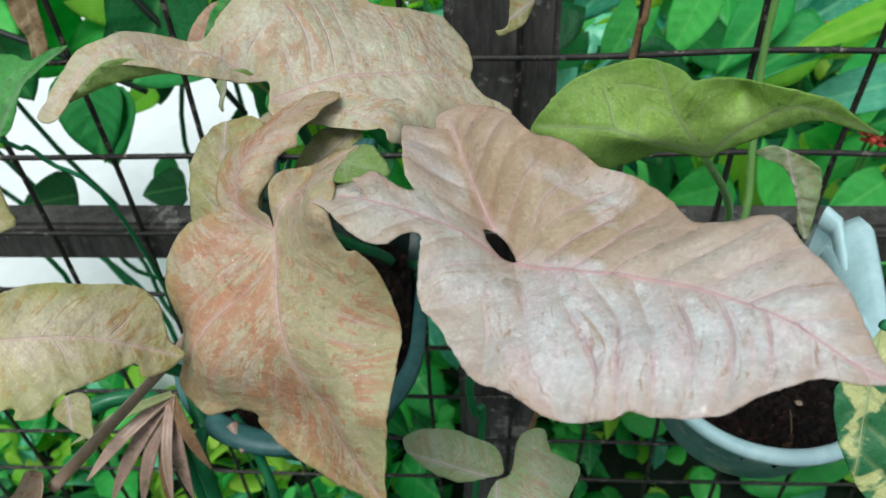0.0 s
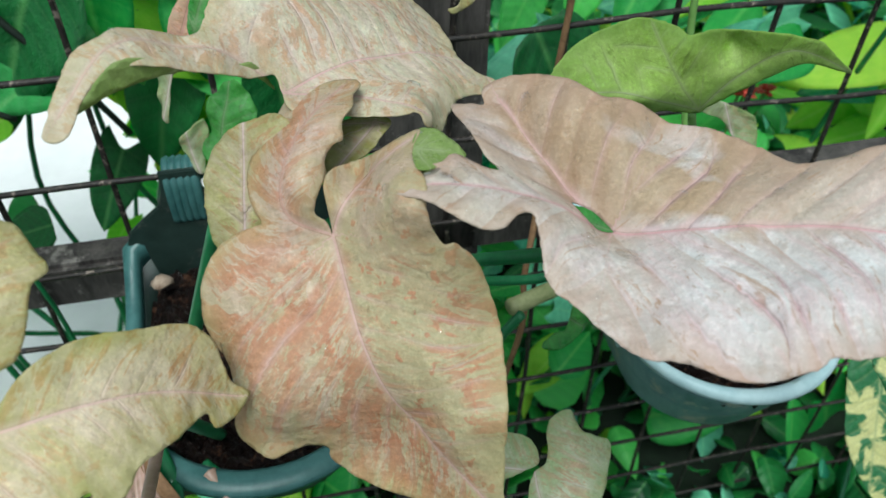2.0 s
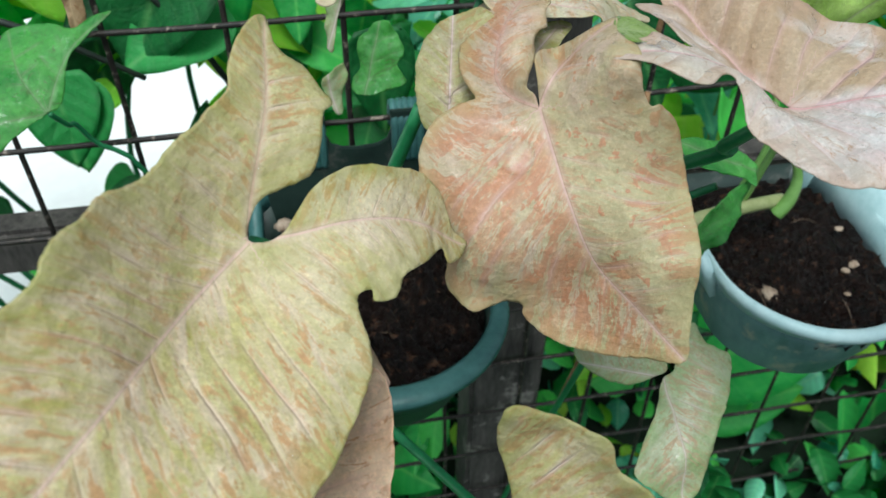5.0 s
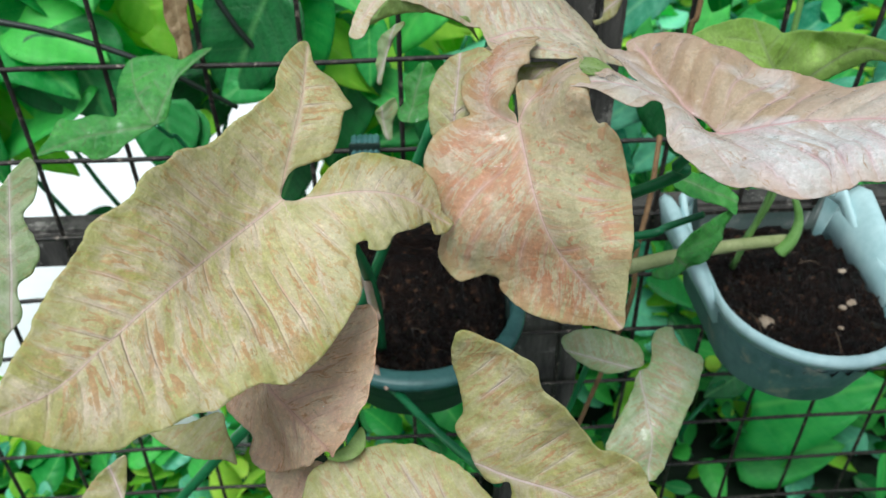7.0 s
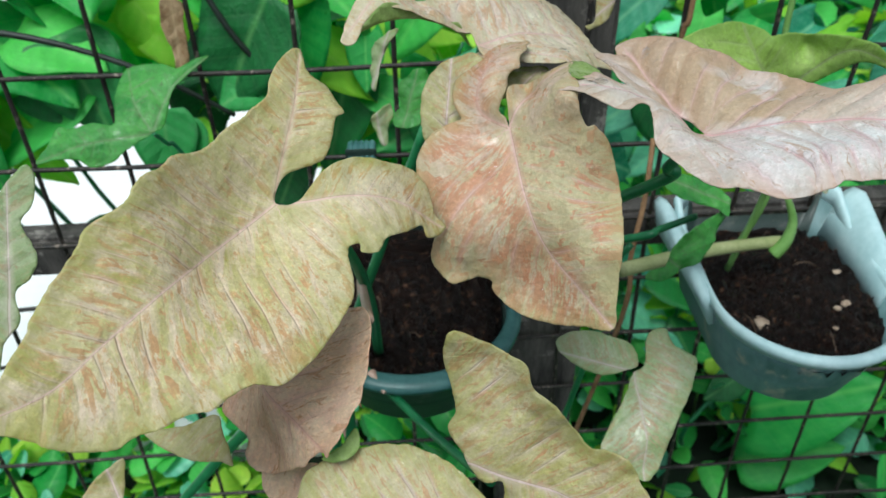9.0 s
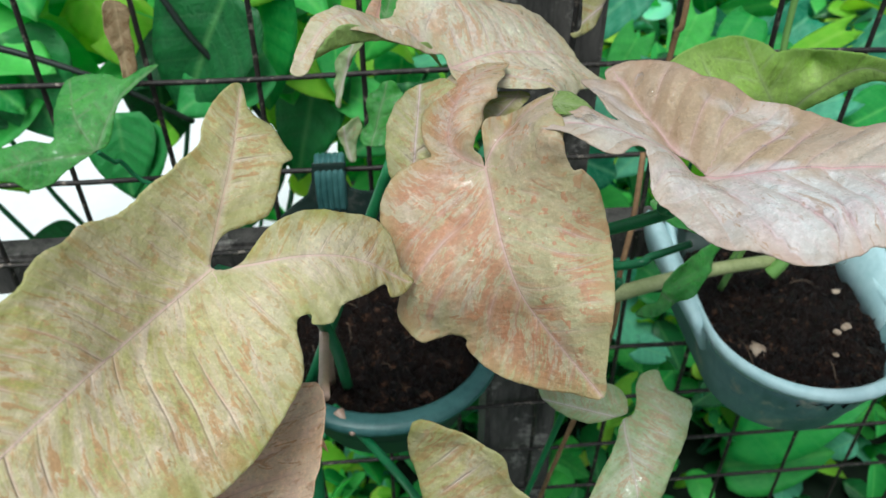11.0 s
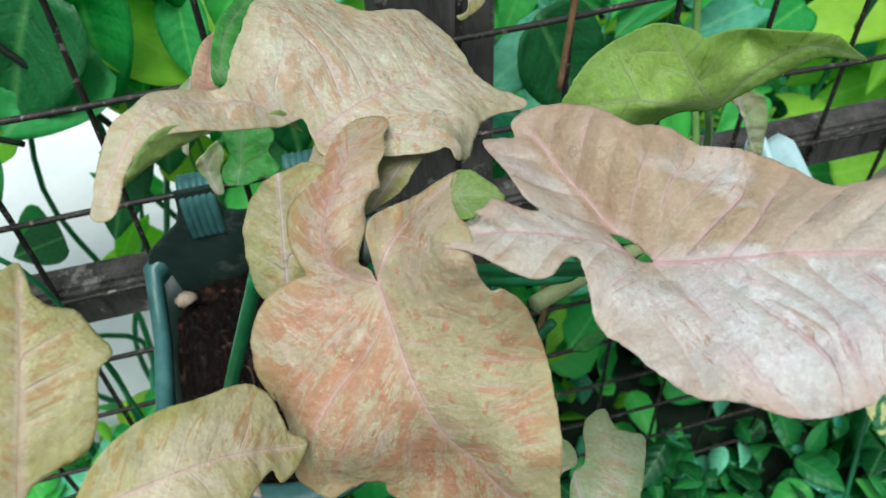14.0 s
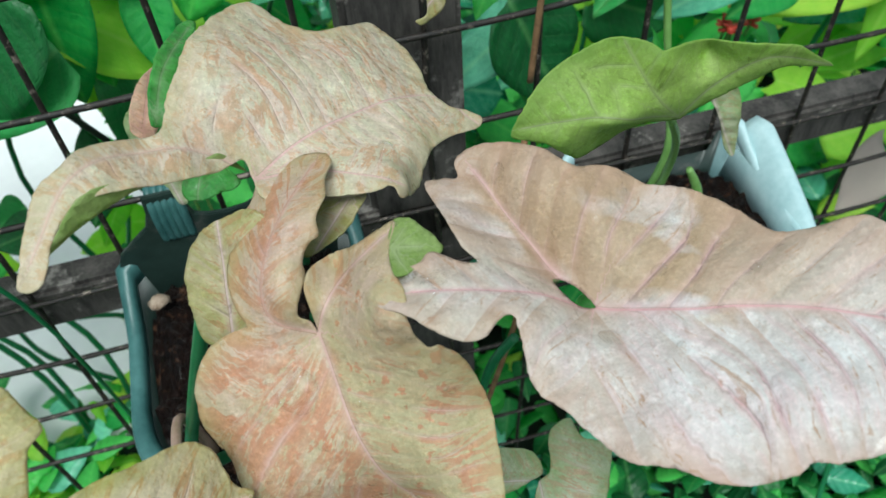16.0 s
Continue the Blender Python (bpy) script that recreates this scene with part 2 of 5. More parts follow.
GREEN = leaf_material("green_leaf", (0.36, 0.58, 0.08), (0.62, 0.78, 0.24), (0.30, 0.42, 0.09), (0.54, 0.62, 0.30), 0.45, margin=(0.30, 0.50, 0.10), glow=0.55, wash=0.3, lobes=((0.38, 0.54, 0.10), (0.44, 0.60, 0.15)), grain=0.3, rib=(0.50, 0.55, 0.30))
MOSS = leaf_material("moss_green_leaf", (0.03, 0.22, 0.03), (0.11, 0.40, 0.07), (0.09, 0.2, 0.05), (0.2, 0.34, 0.14), 0.4, glow=0.3)
MOTTLED = leaf_material("mottled_leaf", (0.02, 0.13, 0.04), (0.05, 0.20, 0.07), (0.05, 0.2, 0.07), (0.4, 0.45, 0.2), 0.2, patches=(0.58, 0.57, 0.24))
UNDER = leaf_material("leaf_underside", (0.22, 0.34, 0.07), (0.34, 0.44, 0.15), (0.30, 0.40, 0.13), (0.42, 0.5, 0.24), 0.2, glow=0.35)
DEEP = shrub_material("deep_green_leaf", (0.008, 0.085, 0.022), (0.06, 0.42, 0.09), 0.4)
TEAL = shrub_material("blue_green_leaf", (0.02, 0.30, 0.15), (0.34, 0.92, 0.60), 0.25)
GRASS = shrub_material("bright_green_leaf", (0.04, 0.44, 0.08), (0.22, 0.86, 0.17), 0.4, glow=0.5)
LIME = shrub_material("lime_leaf", (0.26, 0.72, 0.04), (0.74, 0.95, 0.14), glow=0.6)


def plain_material(name, low, high, scale, rough, bumpy=0.3, metal=0.0, stretch=(1, 1, 1), depth=0.001, spots=None):
    mat, nt, b = nodes_of(name)
    n1, n2 = tex(nt, scale, 5, 0.6, stretch), tex(nt, scale * 7, 4, 0.6, stretch)
    col = mix(nt, ramp(nt, mathn(nt, "ADD", mathn(nt, "MULTIPLY", n1, 0.65), mathn(nt, "MULTIPLY", n2, 0.35)), [(0.35, (0, 0, 0)), (0.65, (1, 1, 1))]), low, high)
    if spots:
        col = mix(nt, ramp(nt, tex(nt, scale * 1.7, 6, 0.7), [(0.57, (0, 0, 0)), (0.66, (1, 1, 1))]), col, spots)
    link(nt, col, b.inputs["Base Color"])
    b.inputs["Roughness"].default_value, b.inputs["Metallic"].default_value = rough, metal
    bump(nt, b, n2, bumpy, depth)
    return mat


SOIL = plain_material("potting_soil", (0.00117, 0.000728, 0.000488), (0.0211, 0.00832, 0.00487), 60, 0.32, 1.0, depth=0.014, spots=(0.17, 0.085, 0.05))
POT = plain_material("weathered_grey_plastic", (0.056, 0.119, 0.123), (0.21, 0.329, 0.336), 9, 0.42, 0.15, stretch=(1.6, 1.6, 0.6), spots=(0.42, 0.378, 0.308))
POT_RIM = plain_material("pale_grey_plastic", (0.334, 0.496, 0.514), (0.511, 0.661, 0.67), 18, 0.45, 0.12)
POT_DARK = plain_material("dark_green_plastic_and_shade", (0.008, 0.019, 0.015), (0.024, 0.045, 0.037), 18, 0.45, 0.15, spots=(0.07, 0.075, 0.065))
POT_DARK_RIM = plain_material("grey_green_plastic", (0.022, 0.082, 0.078), (0.075, 0.185, 0.175), 18, 0.4, 0.12)
WIRE = plain_material("rusty_wire", (0.012, 0.012, 0.012), (0.04, 0.03, 0.024), 70, 0.55, 0.6, 0.3, spots=(0.26, 0.21, 0.17))
POST = plain_material("dark_weathered_wood", (0.012, 0.010, 0.009), (0.10, 0.088, 0.078), 14, 0.85, 0.6, stretch=(3, 3, 0.6), spots=(0.26, 0.235, 0.21))
STEM = plain_material("green_stem", (0.01, 0.11, 0.04), (0.03, 0.2, 0.07), 40, 0.35, 0.1)
DARKSTEM = plain_material("dark_stem", (0.006, 0.012, 0.008), (0.02, 0.03, 0.02), 40, 0.5, 0.2)
STEM2 = plain_material("pale_green_stem", (0.12, 0.26, 0.05), (0.2, 0.36, 0.1), 40, 0.4, 0.15)
PINKSTEM = plain_material("pink_stem", (0.30, 0.20, 0.13), (0.5, 0.32, 0.26), 40, 0.4, 0.15)
BRACT = plain_material("brownish_pink_sheath", (0.20, 0.13, 0.09), (0.45, 0.28, 0.22), 30, 0.45, 0.3, stretch=(3, 3, 0.8), spots=(0.14, 0.12, 0.05))
RED = plain_material("red_petal", (0.5, 0.03, 0.02), (0.7, 0.1, 0.06), 60, 0.5, 0.2)
WATER, _nt, _b = nodes_of("water")
_t, _g, _f, _p, _m = (_nt.nodes.new("ShaderNode" + k) for k in ("BsdfTransparent", "BsdfGlossy", "LayerWeight", "MapRange", "MixShader"))
_p.inputs["From Min"].default_value, _p.inputs["To Min"].default_value, _p.inputs["To Max"].default_value = 0.35, 0.007, 0.8
_g.inputs["Roughness"].default_value, _f.inputs["Blend"].default_value = 0.04, 0.5
_t.inputs["Color"].default_value = (0.98, 0.98, 0.975, 1)
for _a, _z in ((_f.outputs["Facing"], _p.inputs["Value"]), (_p.outputs[0], _m.inputs[0]), (_t.outputs[0], _m.inputs[1]), (_g.outputs[0], _m.inputs[2]), (_m.outputs[0], _nt.nodes["Material Output"].inputs[0])):
    _nt.links.new(_a, _z)
CANE = plain_material("pale_cane", (0.22, 0.26, 0.09), (0.4, 0.4, 0.2), 40, 0.5, 0.2)
BROWN = plain_material("dry_brown", (0.12, 0.06, 0.025), (0.3, 0.17, 0.08), 50, 0.8, 0.4)
TWIG = plain_material("dark_root", (0.05, 0.03, 0.018), (0.12, 0.075, 0.045), 60, 0.8, 0.3)
STONE = plain_material("pale_stone", (0.16, 0.10, 0.06), (0.42, 0.33, 0.25), 80, 0.8, 0.4)
PAVING = plain_material("pale_concrete", (0.74, 0.74, 0.73), (0.88, 0.88, 0.87), 2.5, 0.85, 0.3)
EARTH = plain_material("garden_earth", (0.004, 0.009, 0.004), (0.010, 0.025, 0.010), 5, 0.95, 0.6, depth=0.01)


# ---- helpers of this place ----
def mesh_from(bm, name):
    me = bpy.data.meshes.new(name)
    bm.to_mesh(me)
    bm.free()
    return me


def part(name, bm, material, parent=None, label="", smooth=True):
    me = mesh_from(bm, name) if isinstance(bm, bmesh.types.BMesh) else bm
    ob = new(name, me)
    for m in material if isinstance(material, (list, tuple)) else (material,):
        me.materials.append(m)
    if smooth:
        for p in me.polygons:
            p.use_smooth = True
    if parent:
        ob.parent = parent
        ob.matrix_parent_inverse = Matrix.Translation(-parent.location)
    if label:
        ob["label"] = label
    return ob


def thing(name, place, label, category, group="", kind=""):
    ob = new(name)
    ob.location = place
    ob.empty_display_size = 0.02
    return tagged(ob, label, category, group, kind)


def smooth_line(points, steps):
    """A soft curve through the points (open), as Vectors."""
    pts = [Vector(p) for p in points]
    out = []
    for i in range(len(pts) - 1):
        a, b, c, d = pts[max(i - 1, 0)], pts[i], pts[i + 1], pts[min(i + 2, len(pts) - 1)]
        for k in range(steps):
            t = k / steps
            out.append(0.5 * (2 * b + (c - a) * t + (2 * a - 5 * b + 4 * c - d) * t * t + (3 * b - a - 3 * c + d) * t**3))
    return out + [pts[-1]]


def tube(points, radius, sides=8, steps=6, end=None, bm=None):
    """A round stem along the points; radius runs evenly to end."""
    line = smooth_line(points, steps) if len(points) > 2 and steps > 1 else [Vector(p) for p in points]
    bm = bm or bmesh.new()
    end = radius if end is None else end
    rings, side = [], None
    for i, p in enumerate(line):
        ahead = (line[min(i + 1, len(line) - 1)] - line[max(i - 1, 0)]).normalized()
        side = ahead.orthogonal() if side is None else side - ahead * side.dot(ahead)
        side.normalize()
        up = ahead.cross(side)
        r = radius + (end - radius) * i / max(len(line) - 1, 1)
        rings.append([bm.verts.new(p + r * (math.cos(2 * math.pi * k / sides) * side + math.sin(2 * math.pi * k / sides) * up)) for k in range(sides)])
    for a, b in zip(rings, rings[1:]):
        for k in range(sides):
            bm.faces.new((a[k], a[(k + 1) % sides], b[(k + 1) % sides], b[k]))
    bm.faces.new(rings[0][::-1])
    bm.faces.new(rings[-1])
    return bm


def box(x0, x1, y0, y1, z0, z1, bevel=0.0, bm=None):
    bm = bm or bmesh.new()
    made = bmesh.ops.create_cube(bm, size=1, matrix=Matrix.LocRotScale(((x0 + x1) / 2, (y0 + y1) / 2, (z0 + z1) / 2), None, (x1 - x0, y1 - y0, z1 - z0)))
    if bevel:
        bmesh.ops.bevel(bm, geom=list({e for v in made["verts"] for e in v.link_edges}), offset=bevel, segments=2, affect="EDGES")
    return bm


# ---- leaves ----
from mathutils.geometry import delaunay_2d_cdt


def leaf_patch(outline, form, swells, spacing, seed, ripple, veins, relief, tip, dent):
    """A sheet inside a closed outline (centimetres, stem end at the origin, tip along +x), bent by form, with sunken veins.
    Returns the places, triangles and the values vein, along, across and edge of each place."""
    n = len(outline)
    border = []
    for i in range(n):
        a, b, c, d = (Vector(outline[(i + k) % n]) for k in (-1, 0, 1, 2))
        steps = max(1, round((c - b).length / spacing))
        for k in range(steps):
            t = k / steps
            border.append(0.5 * (2 * b + (c - a) * t + (2 * a - 5 * b + 4 * c - d) * t * t + (3 * b - a - 3 * c + d) * t**3))
    rim = np.array(border)
    rng = np.random.RandomState(seed)
    # Small nicks and waves in the border.
    wave = np.array([noise.noise(Vector((p[0] * 1.7, p[1] * 1.7, seed * 3.1))) for p in rim])
    ripples = np.array([noise.noise(Vector((p[0] * 5.0, p[1] * 5.0, seed * 1.7))) for p in rim])
    mid = rim.mean(0)
    rim = rim + (rim - mid) / np.linalg.norm(rim - mid, axis=1)[:, None] * (wave * 0.07 + ripples * 0.05)[:, None]
    lo, hi = rim.min(0), rim.max(0)
    gx, gy = np.meshgrid(np.arange(lo[0], hi[0], spacing), np.arange(lo[1], hi[1], spacing))
    grid = np.stack([gx.ravel(), gy.ravel()], 1) + rng.uniform(-0.2, 0.2, (gx.size, 2)) * spacing
    a, b = rim, np.roll(rim, -1, 0)
    keep = []
    for p in grid:
        cross = ((a[:, 1] > p[1]) != (b[:, 1] > p[1])) & (p[0] < (b[:, 0] - a[:, 0]) * (p[1] - a[:, 1]) / (b[:, 1] - a[:, 1] + 1e-12) + a[:, 0])
        if cross.sum() % 2 and np.min(np.sum((rim - p) ** 2, 1)) > (0.55 * spacing) ** 2:
            keep.append(p)
    flat = [Vector(p) for p in rim] + [Vector(p) for p in keep]
    edges = [(i, (i + 1) % len(rim)) for i in range(len(rim))]
    verts, _, faces, *_ = delaunay_2d_cdt(flat, edges, [], 1, 1e-5)
    places, values = [], []
    c0, cu, cv, cuu, cuv, cvv, wide = form
    for p in verts:
        u, v = p
        h = c0 + cu * u + cv * v + cuu * u * u + cuv * u * v + cvv * v * v
        h += sum(a * math.exp(-((u - x) ** 2 + (v - y) ** 2) / (2 * wide * wide)) for x, y, a in swells)
        far = float(np.sqrt(np.min(np.sum((rim - np.array(p)) ** 2, 1))))
        edge = max(0.0, 1 - far / 0.35)
        margin = max(0.0, 1 - far / 1.8) ** 1.3
        h += ripple * (noise.noise(Vector((u * 0.45, v * 0.45, seed))) + (0.5 + edge) * 0.5 * noise.noise(Vector((u * 1.1, v * 1.1, seed + 9))))
        width = 0.10 * max(0.25, 1 - max(u, 0) / max(tip, 1))
        rib = math.exp(-((v / 0.3) ** 2)) * min(1.0, max(0.0, (u + 0.3) / 0.6))
        s = (u - 0.75 * abs(v) + 0.03 * v * v + 0.5 * noise.noise(Vector((u * 0.3, v * 0.2, seed)))) / veins + (0.4 if v > 0 else 0.0)
        near = abs(s - round(s)) * veins
        side = math.exp(-((near / 0.26) ** 2)) * (1 - edge)
        if u < 0.3:
            ang = math.atan2(v, u)
            k = abs(((ang / 0.42) % 1) - 0.5) * 0.42 * math.hypot(u, v)
            side = max(side * max(0.0, u / 0.3), 0.6 * math.exp(-((k / 0.2) ** 2)) * (1 - edge))
        h -= 0.05 * rib + dent * side
        h += relief * math.cos(2 * math.pi * (s - 0.5)) * min(1, abs(v)) * (1 - edge) if u > 0 else 0
        places.append((u / 100, v / 100, h / 100))
        values.append((s, v, 0.03 + 0.55 * width, s * veins * 3.2 + (40 if v > 0 else 0), abs(v) * 1.05 + seed, margin, 0.5 + v / 4))
    return places, faces, values


def plate(sites, heights):
    """A smooth bending through given heights at given sites, as a thin plate takes it."""
    def kernel(d):
        return d * d * np.log(np.maximum(d, 1e-9))

    n = len(sites)
    a = np.zeros((n + 3, n + 3))
    a[:n, :n] = kernel(np.linalg.norm(sites[:, None] - sites[None], axis=2))
    a[:n, n], a[:n, n + 1:], a[n, :n], a[n + 1:, :n] = 1, sites, 1, sites.T
    w = np.linalg.solve(a, np.concatenate([heights, np.zeros(3)]))
    return lambda q: kernel(np.linalg.norm(q[:, None] - sites[None], axis=2)) @ w[:n] + w[n] + q @ w[n + 1:]


def closed_curve(outline, spacing, seed):
    """A soft closed border through the points with small nicks and waves."""
    n, border = len(outline), []
    for i in range(n):
        a, b, c, d = (Vector(outline[(i + k) % n]) for k in (-1, 0, 1, 2))
        steps = max(1, round((c - b).length / spacing))
        for k in range(steps):
            t = k / steps
            border.append(0.5 * (2 * b + (c - a) * t + (2 * a - 5 * b + 4 * c - d) * t * t + (3 * b - a - 3 * c + d) * t**3))
    rim = np.array(border)
    nicks = np.array([0.06 * noise.noise(Vector((p[0] * 1.9, p[1] * 1.9, seed * 3.1))) + 0.05 * noise.noise(Vector((p[0] * 5.0, p[1] * 5.0, seed * 1.7))) for p in rim])
    mid = rim.mean(0)
    return rim + (rim - mid) / np.linalg.norm(rim - mid, axis=1)[:, None] * nicks[:, None]


def inside(grid, loops):
    hits = np.zeros(len(grid), int)
    for rim in loops:
        a, b = rim, np.roll(rim, -1, 0)
        for p, q in zip(a, b):
            over = (p[1] > grid[:, 1]) != (q[1] > grid[:, 1])
            hits += over & (grid[:, 0] < (q[0] - p[0]) * (grid[:, 1] - p[1]) / (q[1] - p[1] + 1e-12) + p[0])
    return hits % 2 == 1


def whole_leaf(bends, outline, ribs, holes, spacing, seed, ripple, veins, relief, lean, sides, valley):
    """One arrow-shaped sheet in centimetres: stem end at the origin, a midrib and a rib along each basal lobe, side veins
    that leave the ribs, the skin pillowed between them."""
    loops = [closed_curve(outline, spacing, seed)] + [closed_curve(h, spacing, seed + 1) for h in holes]
    border = np.concatenate(loops)
    lo, hi = border.min(0), border.max(0)
    gx, gy = np.meshgrid(np.arange(lo[0], hi[0], spacing), np.arange(lo[1], hi[1], spacing))
    rng = np.random.RandomState(seed)
    grid = np.stack([gx.ravel(), gy.ravel()], 1) + rng.uniform(-0.2, 0.2, (gx.size, 2)) * spacing
    grid = grid[inside(grid, loops)]
    grid = np.array([p for p in grid if np.min(np.sum((border - p) ** 2, 1)) > (0.55 * spacing) ** 2])
    edges, start = [], 0
    for rim in loops:
        edges += [(start + i, start + (i + 1) % len(rim)) for i in range(len(rim))]
        start += len(rim)
    verts, _, faces, *_ = delaunay_2d_cdt([Vector(p) for p in border] + [Vector(p) for p in grid], edges, [], 0, 1e-5)
    q = np.array([tuple(v) for v in verts])
    middles = np.array([q[list(f)].mean(0) for f in faces])
    faces = [f for f, ok in zip(faces, inside(middles, loops)) if ok]
    bends = np.array(bends)
    h = plate(bends[:, :2], bends[:, 2])(q)
    far = np.array([np.sqrt(np.min(np.sum((border - p) ** 2, 1))) for p in q])
    edge, margin = np.clip(1 - far / 0.35, 0, 1), np.clip(1 - far / 1.8, 0, 1) ** 1.3
    dist, along, signed, length = [], [], [], []
    for rib in ribs:
        line = np.array([tuple(p)[:2] for p in smooth_line([(*p, 0) for p in rib], 8)])
        seg = np.diff(line, axis=0)
        run = np.concatenate([[0], np.cumsum(np.linalg.norm(seg, axis=1))])
        t = np.clip(((q[:, None] - line[None, :-1]) * seg[None]).sum(2) / (seg**2).sum(1)[None], 0, 1)
        gap = q[:, None] - (line[None, :-1] + t[:, :, None] * seg[None])
        d = np.linalg.norm(gap, axis=2)
        k = d.argmin(1)
        i = np.arange(len(q))
        dist.append(d[i, k])
        along.append((run[:-1][k] + t[i, k] * np.linalg.norm(seg, axis=1)[k]))
        signed.append(np.where(seg[k, 0] * gap[i, k, 1] - seg[k, 1] * gap[i, k, 0] > 0, 1, -1) * d[i, k])
        length.append(run[-1])
    dist = np.array(dist)
    own = dist.argmin(0)
    i = np.arange(len(q))
    near, a, off = dist[own, i], np.array(along)[own, i], np.array(signed)[own, i]
    other = np.sort(dist, 0)[1] - near
    bounded = np.clip(other / 0.5, 0, 1)
    drift = np.array([noise.noise(Vector((p[0] * 0.3, p[1] * 0.25, seed))) for p in q])
    s = (a - lean * near + 0.025 * near**2 + 0.4 * drift) / veins + np.where(off > 0, 0.4, 0.0) + own * 0.3
    cell = np.abs(s - np.round(s)) * 2
    calm = (1 - edge) * np.clip(near / 0.7, 0, 1) * bounded
    h += relief * calm * (np.sqrt(cell + 0.03) - 0.6)
    h -= 0.06 * np.exp(-((near / 0.22) ** 2)) * np.clip(a / 0.6, 0, 1)
    h -= valley * np.where(own == 1, 1, 0) * np.exp(-np.abs(off) / 0.7) * np.clip(a / 1.5, 0, 1) * bounded
    small = np.array([noise.noise(Vector((p[0] * 0.45, p[1] * 0.45, seed))) + (0.5 + 1.4 * m) * 0.5 * noise.noise(Vector((p[0] * 1.2, p[1] * 1.2, seed + 9))) + 0.12 * noise.noise(Vector((p[0] * 3.2, p[1] * 3.2, seed + 4))) for p, m in zip(q, margin)])
    h += ripple * small
    width = 0.03 + 0.055 * np.maximum(0.25, 1 - a / np.array(length)[own])
    side = np.where(own == 0, 0.5 + off / 4, np.where(own == 1, sides[0] + sides[1] * off, sides[2] + sides[3] * off))
    weight = np.exp(-(dist - near[None]) / 0.5)
    weight /= weight.sum(0)
    values = (s, off, width, s * veins * 3.2 + np.where(off > 0, 40, 0) + own * 17, np.abs(off) * 1.05 + seed, margin, side, weight[1], weight[2], bounded)
    return [(u / 100, v / 100, z / 100) for (u, v), z in zip(q, h)], faces, values


def leaf(patches, skins, parent, name="leaf", spacing=0.16, ripple=0.24, veins=1.6, relief=0.02, dent=0.03, label="", under=None, lean=0.5, sides=(0.5, 0, 0.5, 0), valley=0.0):
    """One arrow-shaped leaf: a blade, and rolled-over edges or far lobes, each a thin solid sheet bent in its own way."""
    blade = None
    for i, patch in enumerate(patches):
        skin, place, turn = patch[:3]
        if len(patch) == 7:
            ps, fs, vals = whole_leaf(*patch[3:], 0.13, 4 + len(patch[4]), ripple, veins, relief, lean, sides, valley)
        else:
            form, swells, outline = patch[3:]
            tip = max(p[0] for p in outline)
            ps, fs, vals = leaf_patch(outline, form, swells, spacing, 4 + 7 * i + len(outline), ripple * (1.5 if i else 1), veins, relief, tip, dent)
            vals = list(zip(*vals)) + [[0.0] * len(ps), [0.0] * len(ps), [1.0] * len(ps)]
        m = pose(*place, *turn)
        me = bpy.data.meshes.new(name if i == 0 else "lobe")
        me.from_pydata([m @ Vector(p) for p in ps], [], fs)
        for key, column in zip(("count", "off", "rib", "along", "across", "margin", "side", "lobe_one", "lobe_two", "bounded"), vals):
            me.attributes.new(key, "FLOAT", "POINT").data.foreach_set("value", list(column))
        ob = part(me.name, me, [skins[skin], under or UNDER], parent if i == 0 else blade, label if i == 0 else "")
        if i:
            ob.matrix_parent_inverse = Matrix()
        else:
            blade = ob
            ob.matrix_parent_inverse = Matrix.Translation(-parent.location)
        thick = ob.modifiers.new("thickness", "SOLIDIFY")
        thick.thickness, thick.offset, thick.material_offset = 0.0006, -1, 1
    return blade


# ---- ground and distance ----
def ground_sheet():
    bm = bmesh.new()
    bmesh.ops.create_grid(bm, x_segments=60, y_segments=60, size=1)
    for v in bm.verts:
        d = v.co.xy.length
        v.co.xy *= 0.5 + 120 * d**4
        v.co.z = 0.02 * noise.noise(v.co * 2.0) if v.co.xy.length < 6 else 0
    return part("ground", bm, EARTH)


tagged(ground_sheet(), "near-black green garden earth under the plants", "ground", kind="structure")
tagged(part("pavement", box(-6, -0.42, 0.30, 6, -0.05, 0.03, 0.004), PAVING, smooth=False), "sunlit pale concrete paving behind the fence", "pavement", kind="structure")


# ---- fence ----
def fence():
    f = thing("fence", (0, 0, 0), "rusty dark welded wire mesh fence with wooden post", "fence", kind="structure")
    rows = [1.3, 1.2, 1.1, 1.0, 0.893, 0.79, 0.695, 0.6, 0.5, 0.4, 0.3, 0.2, 0.1]
    for k, z in enumerate(rows):
        pts = [(x / 10, 0.004 * noise.noise(Vector((x * 0.5, k, 0))), z + 0.006 * noise.noise(Vector((x * 0.4, k, 5)))) for x in range(-20, 21)]
        part("wire", tube(pts, 0.0028, 6, 2), WIRE, f)
    for k in range(-20, 21):
        pts = [(k / 10 + 0.006 * noise.noise(Vector((k, z * 3, 2))), 0.005 + 0.003 * noise.noise(Vector((k, z * 3, 7))), z) for z in [i * 0.1 for i in range(0, 15)]]
        part("wire", tube(pts, 0.0028, 6, 2), WIRE, f)
    return f


fence()
post = part("fence_post", box(-0.165, -0.065, 0.012, 0.09, 0, 1.7, 0.006), POST, smooth=False)
tagged(post, "dark weathered square wooden post behind the wire mesh", "post", kind="structure")
rail = part("fence_rail", box(-2.5, 2.5, 0.012, 0.05, 0.735, 0.79, 0.005), POST, smooth=False)
tagged(rail, "dark weathered horizontal wooden fence rail", "rail", kind="structure")


